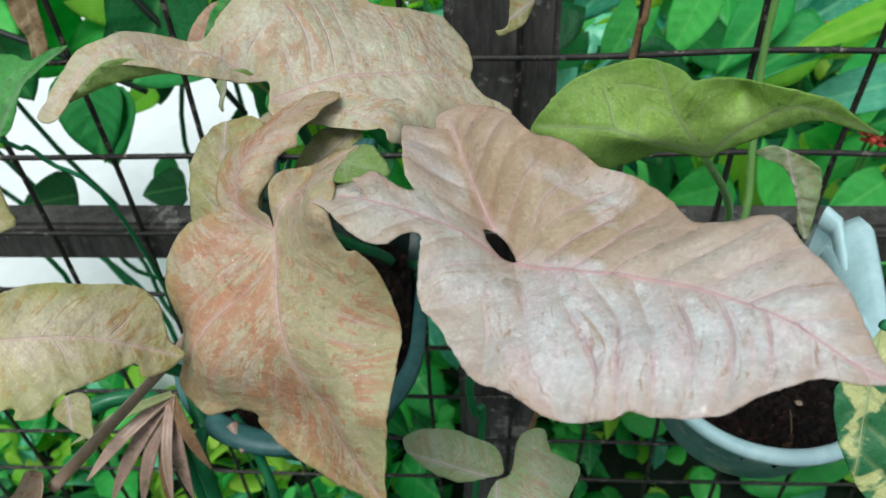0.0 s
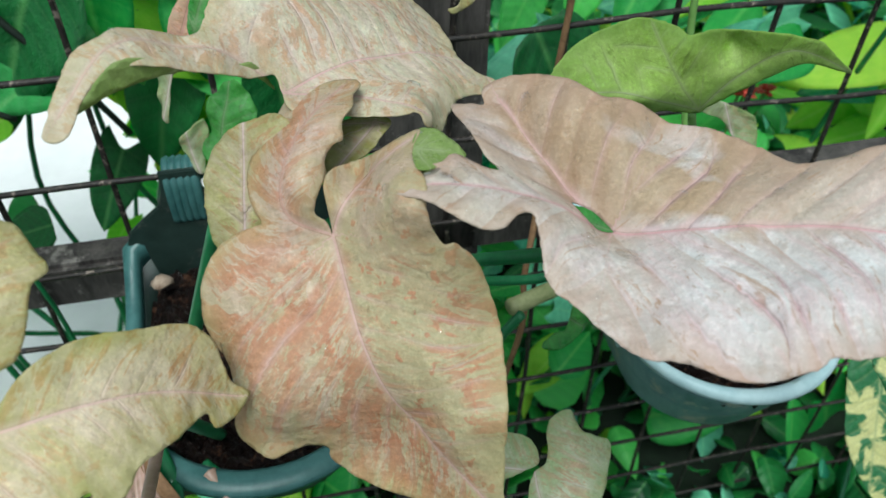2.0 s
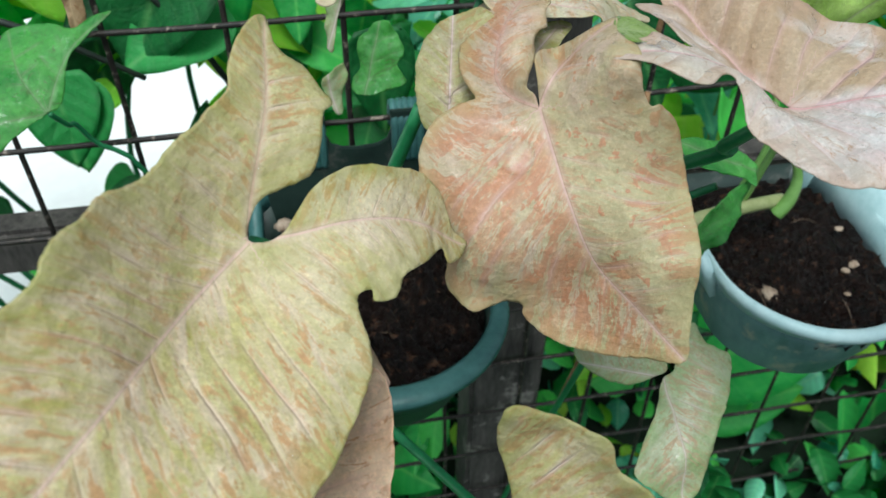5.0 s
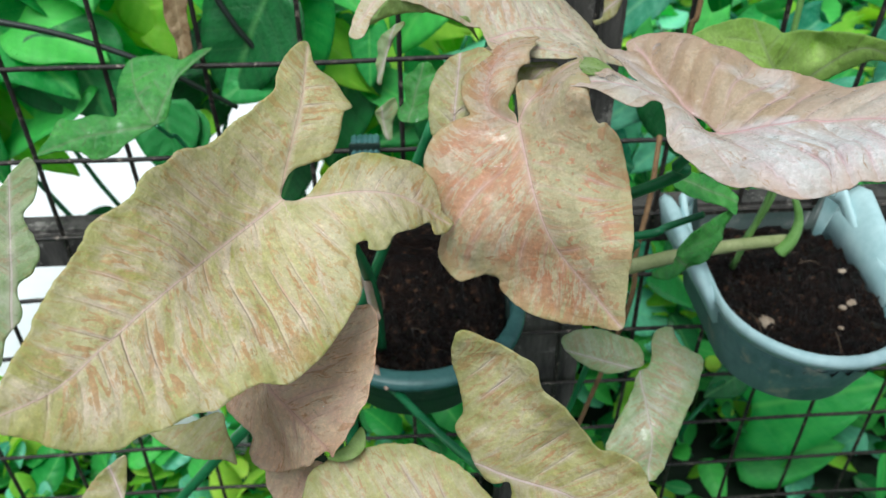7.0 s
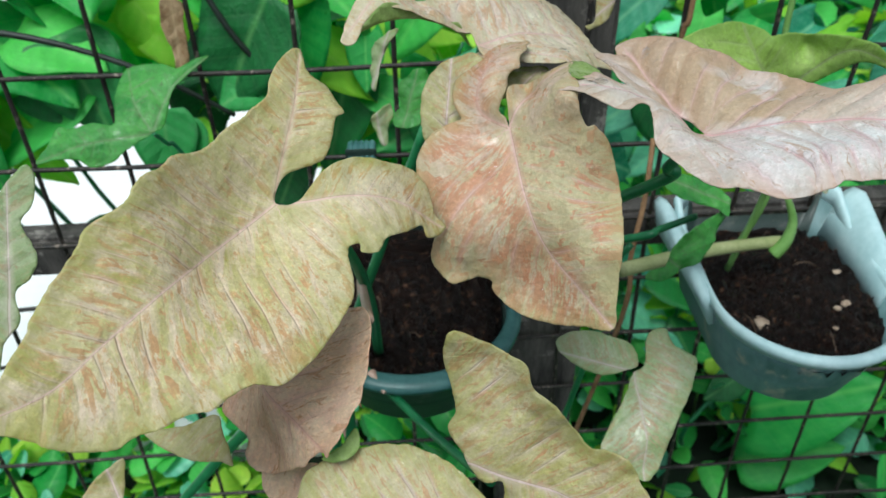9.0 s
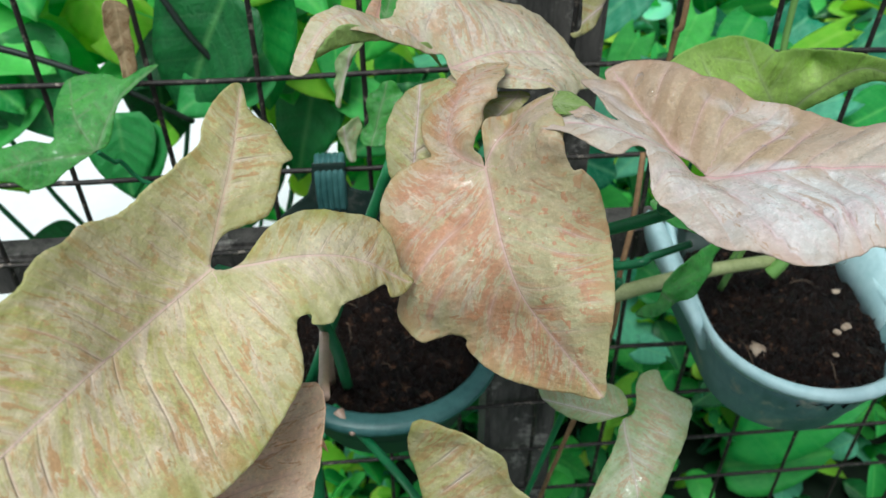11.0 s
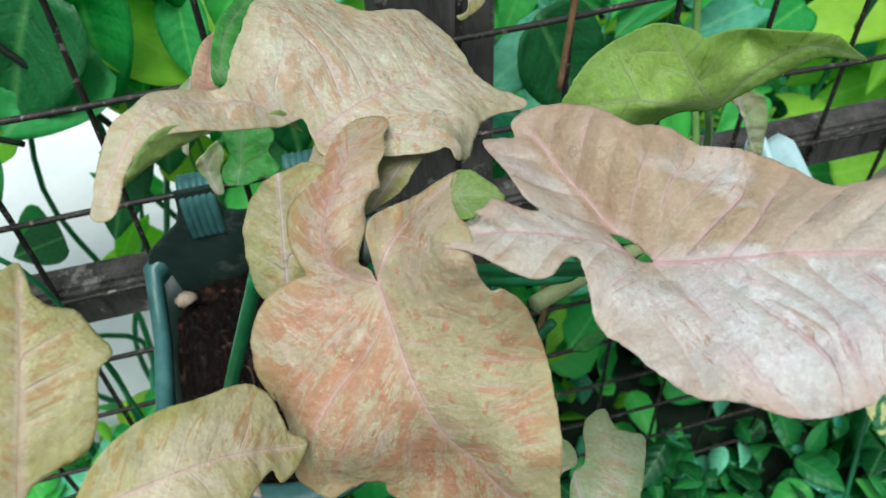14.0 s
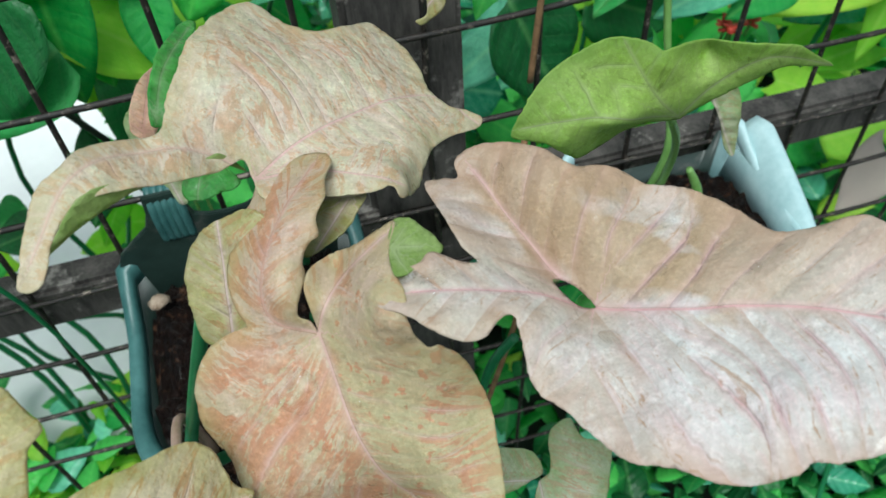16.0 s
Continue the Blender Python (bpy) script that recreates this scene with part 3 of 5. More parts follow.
# ---- pots ----
def pot_outline(width, depth, n=28):
    """Half the outline of a D: flat back on y=0, straight sides, round front."""
    r = width / 2
    pts = [(x, 0.0) for x in (0.078, 0.072, 0.066, 0.03, -0.03, -0.066, -0.072, -0.078)][::1] + [(-r + 0.012, -0.002), (-r, -0.012), (-r, -0.03), (-r, -0.05), (-r, -0.07)]
    pts += [(-r * math.cos(a), -(depth - r) - r * math.sin(a)) for a in [math.pi * k / n for k in range(n + 1)]]
    return pts + [(r, -0.07), (r, -0.05), (r, -0.03), (r, -0.012), (r - 0.012, -0.002)]


def hanging_pot(place, width, depth, skin, rim_skin, label, middle_rise=0.55, hooks=(-0.046, 0.046), group="hanging pots"):
    pot = thing("hanging_pot", place, label, "plant pot", group)
    base = Vector(place)
    line = pot_outline(width, depth)
    cy = -(depth - width / 2)

    def ring(bm, z, scale, lift):
        out = []
        for x, y in line:
            back = max(0.0, 1 + y / 0.07) ** 1.3 if y > -0.07 else 0.0
            rise = 0.6 + (middle_rise if abs(x) < 0.0725 else 0.0)
            out.append(bm.verts.new(base + Vector((x * scale, cy * 0.5 + (y - cy * 0.5) * scale, z + lift * back * rise))))
        return out

    bm = bmesh.new()
    rows = [(-0.092, 0.78, 0), (-0.088, 0.81, 0), (-0.02, 0.96, 0.01), (-0.006, 0.985, 0.05), (-0.004, 0.96, 0.05), (-0.05, 0.90, 0.0), (-0.084, 0.79, 0)]
    rings = [ring(bm, *r) for r in rows]
    for a, b in zip(rings, rings[1:]):
        for k in range(len(a)):
            bm.faces.new((a[k], a[(k + 1) % len(a)], b[(k + 1) % len(a)], b[k]))
    bm.faces.new(rings[0][::-1])
    bm.faces.new(rings[-1])
    bmesh.ops.recalc_face_normals(bm, faces=bm.faces)
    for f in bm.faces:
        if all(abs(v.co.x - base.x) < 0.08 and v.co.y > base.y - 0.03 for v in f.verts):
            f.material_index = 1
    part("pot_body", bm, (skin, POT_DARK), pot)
    bm = bmesh.new()
    lip = 1.10 if hooks else 1.05
    rows = [(-0.012, 0.975, 0.05), (-0.004, 1.0, 0.055), (0.001, lip - 0.005, 0.06), (0.006, lip, 0.06), (0.010, lip - 0.015, 0.06), (0.011, 1.0, 0.06), (0.006, 0.968, 0.06), (-0.012, 0.955, 0.05)]
    rings = [ring(bm, *r) for r in rows]
    for a, b in zip(rings, rings[1:] + rings[:1]):
        for k in range(8, len(a) - 1):
            bm.faces.new((a[k], a[(k + 1) % len(a)], b[(k + 1) % len(a)], b[k]))
    bmesh.ops.recalc_face_normals(bm, faces=bm.faces)
    part("rim", bm, rim_skin, pot)
    # Raised shoulders at the back corners.
    for side in (-1, 1) if not hooks else ():
        rows = []
        for i in range(15):
            y = -0.004 - 0.15 * i / 14
            f = (1 - i / 14) ** 0.8 * min(1.0, 0.72 + 0.14 * i)
            half = width / 2
            section = [(half - 0.012, -0.03), (half - 0.004, 0.002 + 0.012 * f), (half + 0.004 + 0.010 * f, 0.006 + 0.034 * f), (half + 0.009 + 0.016 * f, 0.007 + 0.040 * f), (half + 0.013 + 0.018 * f, 0.004 + 0.035 * f), (half + 0.010 + 0.012 * f, -0.004), (half, -0.03)]
            rows.append([(x * side, y, z) for x, z in section])
        bm = bmesh.new()
        net = [[bm.verts.new(base + Vector(p)) for p in row] for row in rows]
        for a, b in zip(net, net[1:]):
            for k in range(7):
                bm.faces.new((a[k], a[(k + 1) % 7], b[(k + 1) % 7], b[k]))
        bm.faces.new(net[0])
        bm.faces.new(net[-1][::-1])
        bmesh.ops.recalc_face_normals(bm, faces=bm.faces)
        part("shoulder", bm, rim_skin, pot)
    # Back plate with a scoop between the hooks.
    if hooks:
        half = [(0.108, -0.02), (0.108, 0.036), (0.101, 0.054), (0.086, 0.068), (0.071, 0.080), (0.065, 0.096), (0.063, 0.117), (0.030, 0.117), (0.030, 0.096), (0.026, 0.086), (0.016, 0.0815), (0.0, 0.080)]
        edge = half + [(-x, z) for x, z in half[-2::-1]]
        bm = bmesh.new()
        plates = [[bm.verts.new(base + Vector((x, y, z))) for x, z in edge] for y in (-0.008, -0.003)]
        bm.faces.new(plates[0])
        bm.faces.new(plates[1][::-1])
        for k in range(len(edge)):
            j = (k + 1) % len(edge)
            bm.faces.new((plates[0][j], plates[0][k], plates[1][k], plates[1][j]))
        bmesh.ops.recalc_face_normals(bm, faces=bm.faces)
        bmesh.ops.bevel(bm, geom=[e for e in bm.edges if abs(e.verts[0].co.y - e.verts[1].co.y) < 1e-6], offset=0.0012, segments=2, affect="EDGES")
        part("back_plate", bm, skin, pot, smooth=False)
    # Ribbed hook over the wire.
    for middle in hooks:
        hook = bmesh.new()
        for k in range(5):
            x = middle + (k - 2) * 0.0058
            arc = [(x, -0.006, 0.062), (x, -0.008, 0.078), (x, -0.008, 0.092), (x, -0.005, 0.108), (x, 0.006, 0.114), (x, 0.018, 0.109), (x, 0.022, 0.085)]
            tube([base + Vector(p) for p in arc], 0.0044, 6, 4, bm=hook)
        part("hook", hook, rim_skin, pot, "ribbed plastic hook")
    # Soil heap.
    soil = bmesh.new()
    rings, r = [], width / 2 * 0.93
    centre = base + Vector((0, -depth * 0.52, -0.02 if not hooks else -0.012))
    for i in range(40):
        s = i / 39
        ringv = []
        for k in range(110):
            a = 2 * math.pi * k / 110
            x, y = r * s * math.cos(a), depth * 0.46 * s * math.sin(a)
            if y > 0:
                x, y = r * s * math.copysign(abs(math.cos(a)) ** 0.45, x), depth * 0.48 * s * math.sin(a) ** 0.45
            p = Vector((x, y, 0)) + centre
            z = (0.018 * max(0.0, y / (depth * 0.48)) if hooks else 0.0) + 0.007 * noise.noise(p * 35) + 0.014 * abs(noise.noise(p * 90)) + 0.009 * noise.noise(p * 200)
            ringv.append(soil.verts.new(p + Vector((0, 0, z + 0.004 * (1 - s * s)))) if i or k == 0 else ringv[0])
        rings.append(ringv)
    for a, b in zip(rings, rings[1:]):
        for k in range(110):
            vs = [a[k], b[k], b[(k + 1) % 110], a[(k + 1) % 110]]
            vs = [v for j, v in enumerate(vs) if v not in vs[:j]]
            if len(vs) > 2:
                soil.faces.new(vs)
    bmesh.ops.recalc_face_normals(soil, faces=soil.faces)
    part("soil", soil, SOIL, pot, "dark moist crumbly potting soil")
    crumbs = bmesh.new()
    rng = random.Random(len(label))
    for _ in range(900):
        a, s = rng.uniform(0, 6.28), math.sqrt(rng.random()) * 0.95
        at = centre + Vector((r * s * math.cos(a), depth * 0.46 * s * math.sin(a), rng.uniform(0.001, 0.005)))
        size = rng.choice((0.001, 0.0015, 0.002, 0.0025, 0.0035, 0.005, 0.006))
        made = bmesh.ops.create_icosphere(crumbs, subdivisions=1, radius=size)
        for v in made["verts"]:
            v.co = v.co * (1 + 0.9 * noise.noise(v.co * 400 + at * 90)) + at
    tagged(part("loose_soil", crumbs, SOIL, pot, smooth=False), kind="stuff")
    # Bits of root and twig on the soil.
    for _ in range(5):
        a, k = rng.uniform(0, 6.28), math.sqrt(rng.random()) * 0.8
        at = centre + Vector((r * k * math.cos(a), depth * 0.46 * k * math.sin(a), 0.007))
        turn = rng.uniform(0, 6.28)
        step = Vector((math.cos(turn), math.sin(turn), 0)) * rng.uniform(0.008, 0.02)
        part("root", tube([at - step, at + Vector((0.002, 0.003, 0.003)), at + step], 0.0006, 5, 4, 0.0004), TWIG, pot)
    return pot


hanging_pot((0.115, -0.012, 0.795), 0.19, 0.25, POT, POT_RIM, "weathered grey-blue plastic hanging pot hooked on the mesh", -0.5, ())
hanging_pot((-0.295, -0.012, 0.795), 0.205, 0.242, POT_DARK, POT_DARK_RIM, "dark grey-green plastic hanging pot hooked on the mesh", -0.05)

# ---- leaf forms: skin, place of the stem end, turn, bend (and width of the swells), swells, outline in centimetres ----
CENTRAL_A = ('top', (-0.2281, -0.3303, 1.1064), (32.1, 35.2, -63.4),
    [(0.0, 0.0, 0.05), (14.3, -0.0, -1.05), (-7.5, 1.1, -4.72), (-1.8, 5.7, -0.25), (5.1, -8.3, -0.46), (1.1, 3.9, 3.43), (6.1, 4.5, -0.01), (10.0, -5.3, -3.00), (-4.0, -1.0, -0.21), (10.1, 2.4, 0.91), (-2.1, 2.1, -1.18), (-4.5, 2.7, -0.78), (-1.8, 0.3, 1.17), (-6.8, 3.7, -5.20), (-1.0, 3.1, 1.27), (3.8, -6.1, 0.62), (3.0, -7.3, -0.64), (-0.2, -6.7, -0.01), (9.2, -3.5, -2.69), (-2.9, 1.3, 0.35), (10.2, -0.0, 0.14), (6.6, -7.0, -1.40), (6.2, -6.3, -0.49), (7.1, -7.8, -1.37), (2.4, 3.7, 2.42), (4.3, 4.9, 1.40), (7.1, 2.1, 0.73), (6.8, 3.8, -0.29), (8.7, -1.1, -1.02), (11.2, 1.2, 0.13), (7.7, -1.3, -0.46), (-2.1, -1.3, 0.49)],
    [(-0.00, -0.02), (-0.61, 0.11), (-1.12, -0.07), (-1.74, 0.59), (-2.37, 1.12), (-2.93, 1.38), (-3.38, 1.93), (-3.43, 2.38), (-4.16, 2.73), (-4.77, 3.39), (-5.55, 3.54), (-6.20, 3.98), (-6.91, 3.60), (-7.45, 2.32), (-7.46, 1.10), (-7.36, 0.32), (-6.64, -0.11), (-6.30, -0.81), (-5.41, -1.16), (-5.05, -1.80), (-4.29, -2.25), (-3.40, -2.48), (-2.49, -2.49), (-2.05, -2.51), (-2.20, -3.43), (-2.22, -4.45), (-1.80, -5.46), (-1.08, -6.21), (-0.19, -6.71), (0.95, -7.08), (1.90, -7.05), (1.50, -6.90), (3.02, -7.26), (4.00, -7.45), (5.11, -8.26), (6.23, -8.21), (7.11, -7.83), (7.27, -7.09), (7.42, -6.21), (7.99, -5.53), (8.52, -5.76), (9.95, -5.32), (11.13, -4.47), (12.37, -3.01), (13.32, -1.48), (14.26, -0.01), (13.02, 0.84), (11.64, 1.75), (10.03, 2.88), (8.08, 3.80), (6.07, 4.51), (4.29, 4.88), (3.16, 4.62), (2.91, 4.16), (2.16, 4.14), (1.34, 4.41), (0.67, 4.80), (0.04, 4.82), (-0.51, 4.75), (-1.26, 4.91), (-2.05, 5.49), (-2.16, 4.67), (-2.17, 3.79), (-2.35, 2.73), (-2.50, 1.90), (-2.50, 1.35), (-2.07, 0.93), (-1.40, 0.65), (-0.70, 0.34)],
    [[(-0.0, -0.0), (2.5, -0.6), (4.8, -1.1), (7.7, -1.4), (11.1, -0.7), (14.1, -0.0)], [(-0.0, -0.0), (-1.4, -1.1), (-2.7, -0.9), (-4.6, 0.7), (-6.5, 3.1)], [(-0.0, -0.0), (-0.8, 1.1), (-1.4, 2.4), (-1.8, 4.9)]],
    [])
CENTRAL_D = ('under', (-0.2281, -0.3303, 1.1064), (32.1, 35.2, -63.4),
    [(-2.1, 5.4, -0.47), (-1.7, 6.2, -0.61), (-0.8, 6.5, -0.06), (0.1, 6.6, 0.48), (0.1, 5.8, 1.30), (-0.1, 5.1, 2.05), (-0.4, 4.7, 2.16), (-1.3, 4.9, 0.90)],
    [(-2.08, 5.44), (-1.66, 6.16), (-0.80, 6.49), (0.07, 6.65), (0.10, 5.78), (-0.08, 5.06), (-0.43, 4.70), (-1.27, 4.89)],
    [[(-1.2, 5.0), (-0.6, 5.9)], [(-1.2, 5.0), (-1.5, 5.6)], [(-1.2, 5.0), (-0.4, 5.1)]],
    [])
CENTRAL = (CENTRAL_A, CENTRAL_D)

RIGHT_A = ('pink', (-0.1130, -0.3546, 1.1102), (21.0, -1.5, -26.1),
    [(-0.0, 0.0, 0.04), (15.1, -2.0, 5.53), (-8.5, -1.0, 3.75), (-4.3, 7.0, 0.95), (4.9, -6.9, 3.93), (-3.4, -2.0, 4.04), (6.6, 1.6, 2.47), (-0.8, 3.8, 1.54), (3.3, 5.8, 0.07), (-4.5, 3.5, 0.59), (-6.3, 2.5, 2.38), (7.2, -3.2, 4.45), (-7.7, 4.9, 0.83), (3.1, -5.1, 3.79), (-1.6, -4.5, 3.20), (-1.7, -2.5, 3.40), (-2.3, 1.3, 0.67), (10.4, 3.7, 3.45), (9.5, -0.0, 3.57), (-2.9, 4.7, 1.56), (0.7, 2.4, 0.98), (-2.1, -0.2, 2.09), (-5.8, -2.8, 5.03), (2.0, 4.9, 0.07), (5.9, 3.3, 1.15), (6.7, -2.4, 3.59), (2.6, 1.5, 1.11), (1.5, -4.5, 2.78), (-2.2, -3.6, 3.36), (10.9, -4.7, 5.10), (3.9, -2.1, 2.75), (5.9, 0.2, 2.30), (5.4, 0.5, 2.36)],
    [(-7.80, 4.49), (-7.32, 4.91), (-6.48, 5.20), (-6.71, 5.95), (-6.49, 6.54), (-5.61, 6.94), (-4.31, 6.99), (-2.69, 6.57), (-1.34, 5.85), (0.16, 6.21), (1.00, 6.13), (1.95, 5.81), (3.32, 5.81), (4.53, 5.43), (5.65, 4.79), (6.72, 3.76), (7.64, 3.40), (8.67, 3.64), (9.75, 3.92), (10.40, 3.69), (11.53, 2.56), (12.46, 1.75), (13.39, 0.77), (13.92, -0.12), (14.44, -0.90), (15.07, -1.98), (14.53, -2.32), (13.76, -2.47), (13.11, -2.58), (12.39, -3.15), (11.67, -3.74), (10.85, -4.71), (9.92, -5.29), (8.55, -5.78), (7.78, -5.85), (7.34, -6.30), (6.05, -6.82), (4.94, -6.88), (3.69, -6.65), (2.93, -6.57), (2.19, -6.61), (1.41, -6.32), (0.45, -5.67), (-0.75, -4.83), (-1.56, -4.49), (-2.17, -3.57), (-2.49, -2.50), (-2.81, -1.74), (-3.09, -1.66), (-3.40, -2.00), (-3.68, -2.61), (-4.19, -3.00), (-5.01, -3.06), (-5.82, -2.81), (-6.92, -2.33), (-8.15, -2.00), (-8.46, -1.00), (-8.32, -0.16), (-7.49, -0.16), (-6.89, 0.13), (-6.52, 0.70), (-5.42, 0.52), (-4.69, 0.71), (-5.45, 1.30), (-6.33, 2.48)],
    [[(0.1, -0.1), (3.9, -0.2), (6.4, 0.1), (9.5, -0.1), (11.8, -0.7), (13.7, -1.6), (15.0, -2.0)], [(0.1, -0.1), (-1.4, 1.1), (-3.4, 3.1), (-5.8, 5.7)], [(0.1, -0.1), (-1.1, -0.2), (-2.3, -0.3), (-4.1, -0.7), (-6.9, -1.3)]],
    [[(-1.65, 0.84), (-1.33, 1.01), (-0.66, 0.76), (-0.09, 0.35), (0.23, -0.07), (-0.21, -0.15), (-0.75, -0.04), (-1.22, 0.24)]])
RIGHT = (RIGHT_A,)

UPPER_A = ('crown', (-0.2453, -0.2459, 1.1327), (32.7, 0.4, 29.1),
    [(0.0, -0.0, 0.03), (15.2, 1.9, -6.89), (-10.9, -0.1, 3.58), (7.3, 8.5, -4.29), (4.9, -5.8, 1.53), (-6.3, 1.9, 3.40), (7.2, -5.6, -1.11), (9.0, -2.5, -1.42), (1.4, 4.3, 0.35), (14.6, -4.4, -3.97), (-3.4, 3.4, 0.99), (7.7, -3.7, -0.32), (7.3, -1.6, -1.38), (10.5, 3.9, -3.93), (-2.7, 1.9, 1.54), (7.9, 5.2, -3.58), (4.3, 3.5, -0.58), (1.9, -1.4, -0.27), (5.7, -5.3, 1.07), (6.3, -5.7, -0.41), (13.6, -0.3, -5.27), (7.9, 2.8, -2.24), (5.0, -3.2, 0.62), (-0.9, 2.8, 0.46), (-3.4, 2.8, 1.16), (-9.2, 1.1, 3.48), (13.6, 1.8, -5.89), (-4.8, 3.7, 1.81)],
    [(0.25, 0.27), (-1.42, 0.23), (-3.44, 0.53), (-4.92, 0.92), (-6.24, 1.29), (-7.15, 1.41), (-8.00, 1.24), (-8.90, 0.78), (-9.47, 0.14), (-10.10, -0.44), (-10.67, -0.44), (-10.88, -0.07), (-10.28, 0.73), (-9.56, 1.59), (-8.65, 2.50), (-7.90, 3.02), (-7.19, 3.18), (-5.89, 3.66), (-4.82, 3.69), (-3.37, 3.36), (-2.30, 3.12), (-1.51, 3.81), (-0.79, 4.58), (0.19, 5.32), (1.70, 6.51), (2.98, 7.19), (5.19, 8.07), (7.28, 8.52), (8.09, 7.61), (8.52, 6.18), (9.65, 5.07), (11.79, 4.75), (14.12, 4.75), (14.91, 3.33), (15.18, 1.89), (14.43, 0.13), (13.45, -1.09), (13.39, -2.58), (14.38, -3.56), (14.57, -4.42), (13.65, -4.75), (11.46, -4.35), (9.55, -4.41), (8.18, -4.99), (7.24, -5.63), (4.88, -5.84), (4.70, -5.06), (4.02, -4.78), (3.28, -4.45), (2.48, -3.86), (1.25, -3.00), (0.32, -2.50), (-0.34, -1.69), (0.04, -0.75)],
    [[(0.1, -0.9), (2.6, -0.4), (5.7, -0.4), (10.0, -0.8), (13.2, -1.7), (14.0, -4.5)], [(0.1, -0.9), (-0.8, 1.0), (-3.6, 2.6), (-6.8, 2.6), (-10.0, 0.5)], [(0.1, -0.9), (2.7, -2.0), (5.2, -5.2)]],
    [])
UPPER_D = ('under', (-0.2692, -0.2618, 1.1618), (-49.4, 22.9, -161.5), (-0.4412, 0.6049, -1.069, 0, 0, 0, 2),
    [(0.0, 0.0, 0.03), (0.5, 1.0, -0.06), (-0.6, 3.0, 0.03)],
    [(6.06, -0.30), (4.59, -0.81), (3.41, -1.18), (2.49, -0.99), (1.43, -0.17), (-0.39, 0.90), (-1.19, 1.34), (-1.29, 2.74), (-0.86, 1.75), (0.20, 0.93), (1.69, 0.11), (3.17, -0.24), (4.30, -0.36), (5.50, -0.36)])
UPPER_E = ('olive', (-0.2453, -0.2459, 1.1327), (32.7, 0.4, 29.1),
    [(2.3, -3.1, -0.44), (3.9, -4.3, 0.60), (2.9, -5.0, 0.46), (1.9, -5.3, 0.16), (1.0, -5.3, 0.01), (-0.3, -5.2, -0.09), (0.8, -3.9, -0.40)],
    [(2.33, -3.11), (3.90, -4.34), (2.89, -4.97), (1.90, -5.34), (1.02, -5.35), (-0.27, -5.17), (0.78, -3.95)],
    [[(3.3, -4.1), (0.4, -5.2)], [(3.3, -4.1), (3.6, -4.4)], [(3.3, -4.1), (2.3, -3.3)]],
    [])
UPPER = (UPPER_A, UPPER_D, UPPER_E)

LEFT_A = ('olive', (-0.3700, -0.4075, 1.1070), (-44.0, 11.1, -132.3),
    [(0.1, 0.0, 0.64), (17.4, 0.1, 5.54), (-8.7, 4.3, -0.46), (-7.0, 7.8, -0.55), (-6.5, -6.0, 1.50), (6.4, 7.1, 3.85), (6.5, -4.6, 4.91), (-2.7, 4.0, 1.91), (-5.4, -1.5, 2.04), (5.1, 0.7, 1.86), (12.1, -3.3, 4.91), (8.6, 0.6, 3.93), (13.9, 3.9, 4.58), (-7.1, -3.3, 1.04), (1.2, 3.7, 2.07), (-3.0, -4.6, 2.46), (7.6, 4.6, 3.92), (7.1, -1.9, 4.03), (-4.1, 1.5, 1.48), (2.6, -0.4, 0.97), (6.1, 0.2, 2.40), (11.4, 2.9, 4.21), (9.5, -3.4, 4.79), (-6.4, 4.3, 0.73)],
    [(0.06, 0.01), (-0.57, -0.57), (-1.43, -0.81), (-2.46, -0.41), (-3.43, -0.11), (-4.47, -0.63), (-5.57, -1.42), (-6.49, -1.42), (-6.78, -2.39), (-7.06, -3.32), (-6.68, -3.98), (-6.67, -4.70), (-7.32, -5.78), (-6.46, -6.00), (-5.09, -5.73), (-3.80, -5.21), (-2.97, -4.58), (-1.89, -4.55), (-1.00, -4.44), (-0.06, -4.52), (1.06, -4.37), (2.10, -4.35), (3.54, -4.79), (4.62, -4.67), (5.66, -4.74), (6.47, -4.59), (7.11, -4.24), (8.20, -4.25), (9.33, -4.34), (10.16, -3.93), (10.94, -3.63), (12.06, -3.31), (13.54, -2.70), (14.14, -2.31), (15.33, -1.84), (15.97, -1.52), (16.67, -1.13), (17.36, -0.59), (17.43, 0.09), (16.96, 0.72), (16.40, 1.93), (15.60, 2.92), (14.69, 3.71), (13.90, 3.86), (12.94, 4.34), (11.68, 4.75), (10.74, 5.35), (9.68, 5.52), (8.58, 5.88), (7.59, 6.83), (6.35, 7.07), (4.81, 7.14), (3.32, 6.91), (1.80, 6.63), (0.87, 6.23), (0.07, 5.28), (-0.65, 4.42), (-1.39, 4.62), (-1.15, 5.05), (-1.99, 5.71), (-3.09, 5.50), (-4.68, 6.13), (-6.14, 6.59), (-5.98, 7.32), (-7.03, 7.84), (-8.16, 7.80), (-8.00, 6.84), (-8.67, 5.33), (-8.71, 4.32), (-8.20, 3.45), (-6.94, 2.39), (-5.71, 1.28), (-4.34, 0.58), (-3.04, 0.35), (-1.86, 0.55), (-1.11, 0.71), (-0.46, 0.55)],
    [[(0.1, 0.0), (4.3, -0.1), (8.5, -0.1), (11.9, 0.0), (14.9, 0.1), (17.3, -0.6)], [(0.1, 0.0), (-1.1, -1.1), (-3.4, -2.9), (-7.0, -5.5)], [(0.1, 0.0), (-1.3, 1.1), (-3.4, 2.5), (-5.6, 4.5), (-7.7, 7.5)]],
    [])
LEFT = (LEFT_A,)

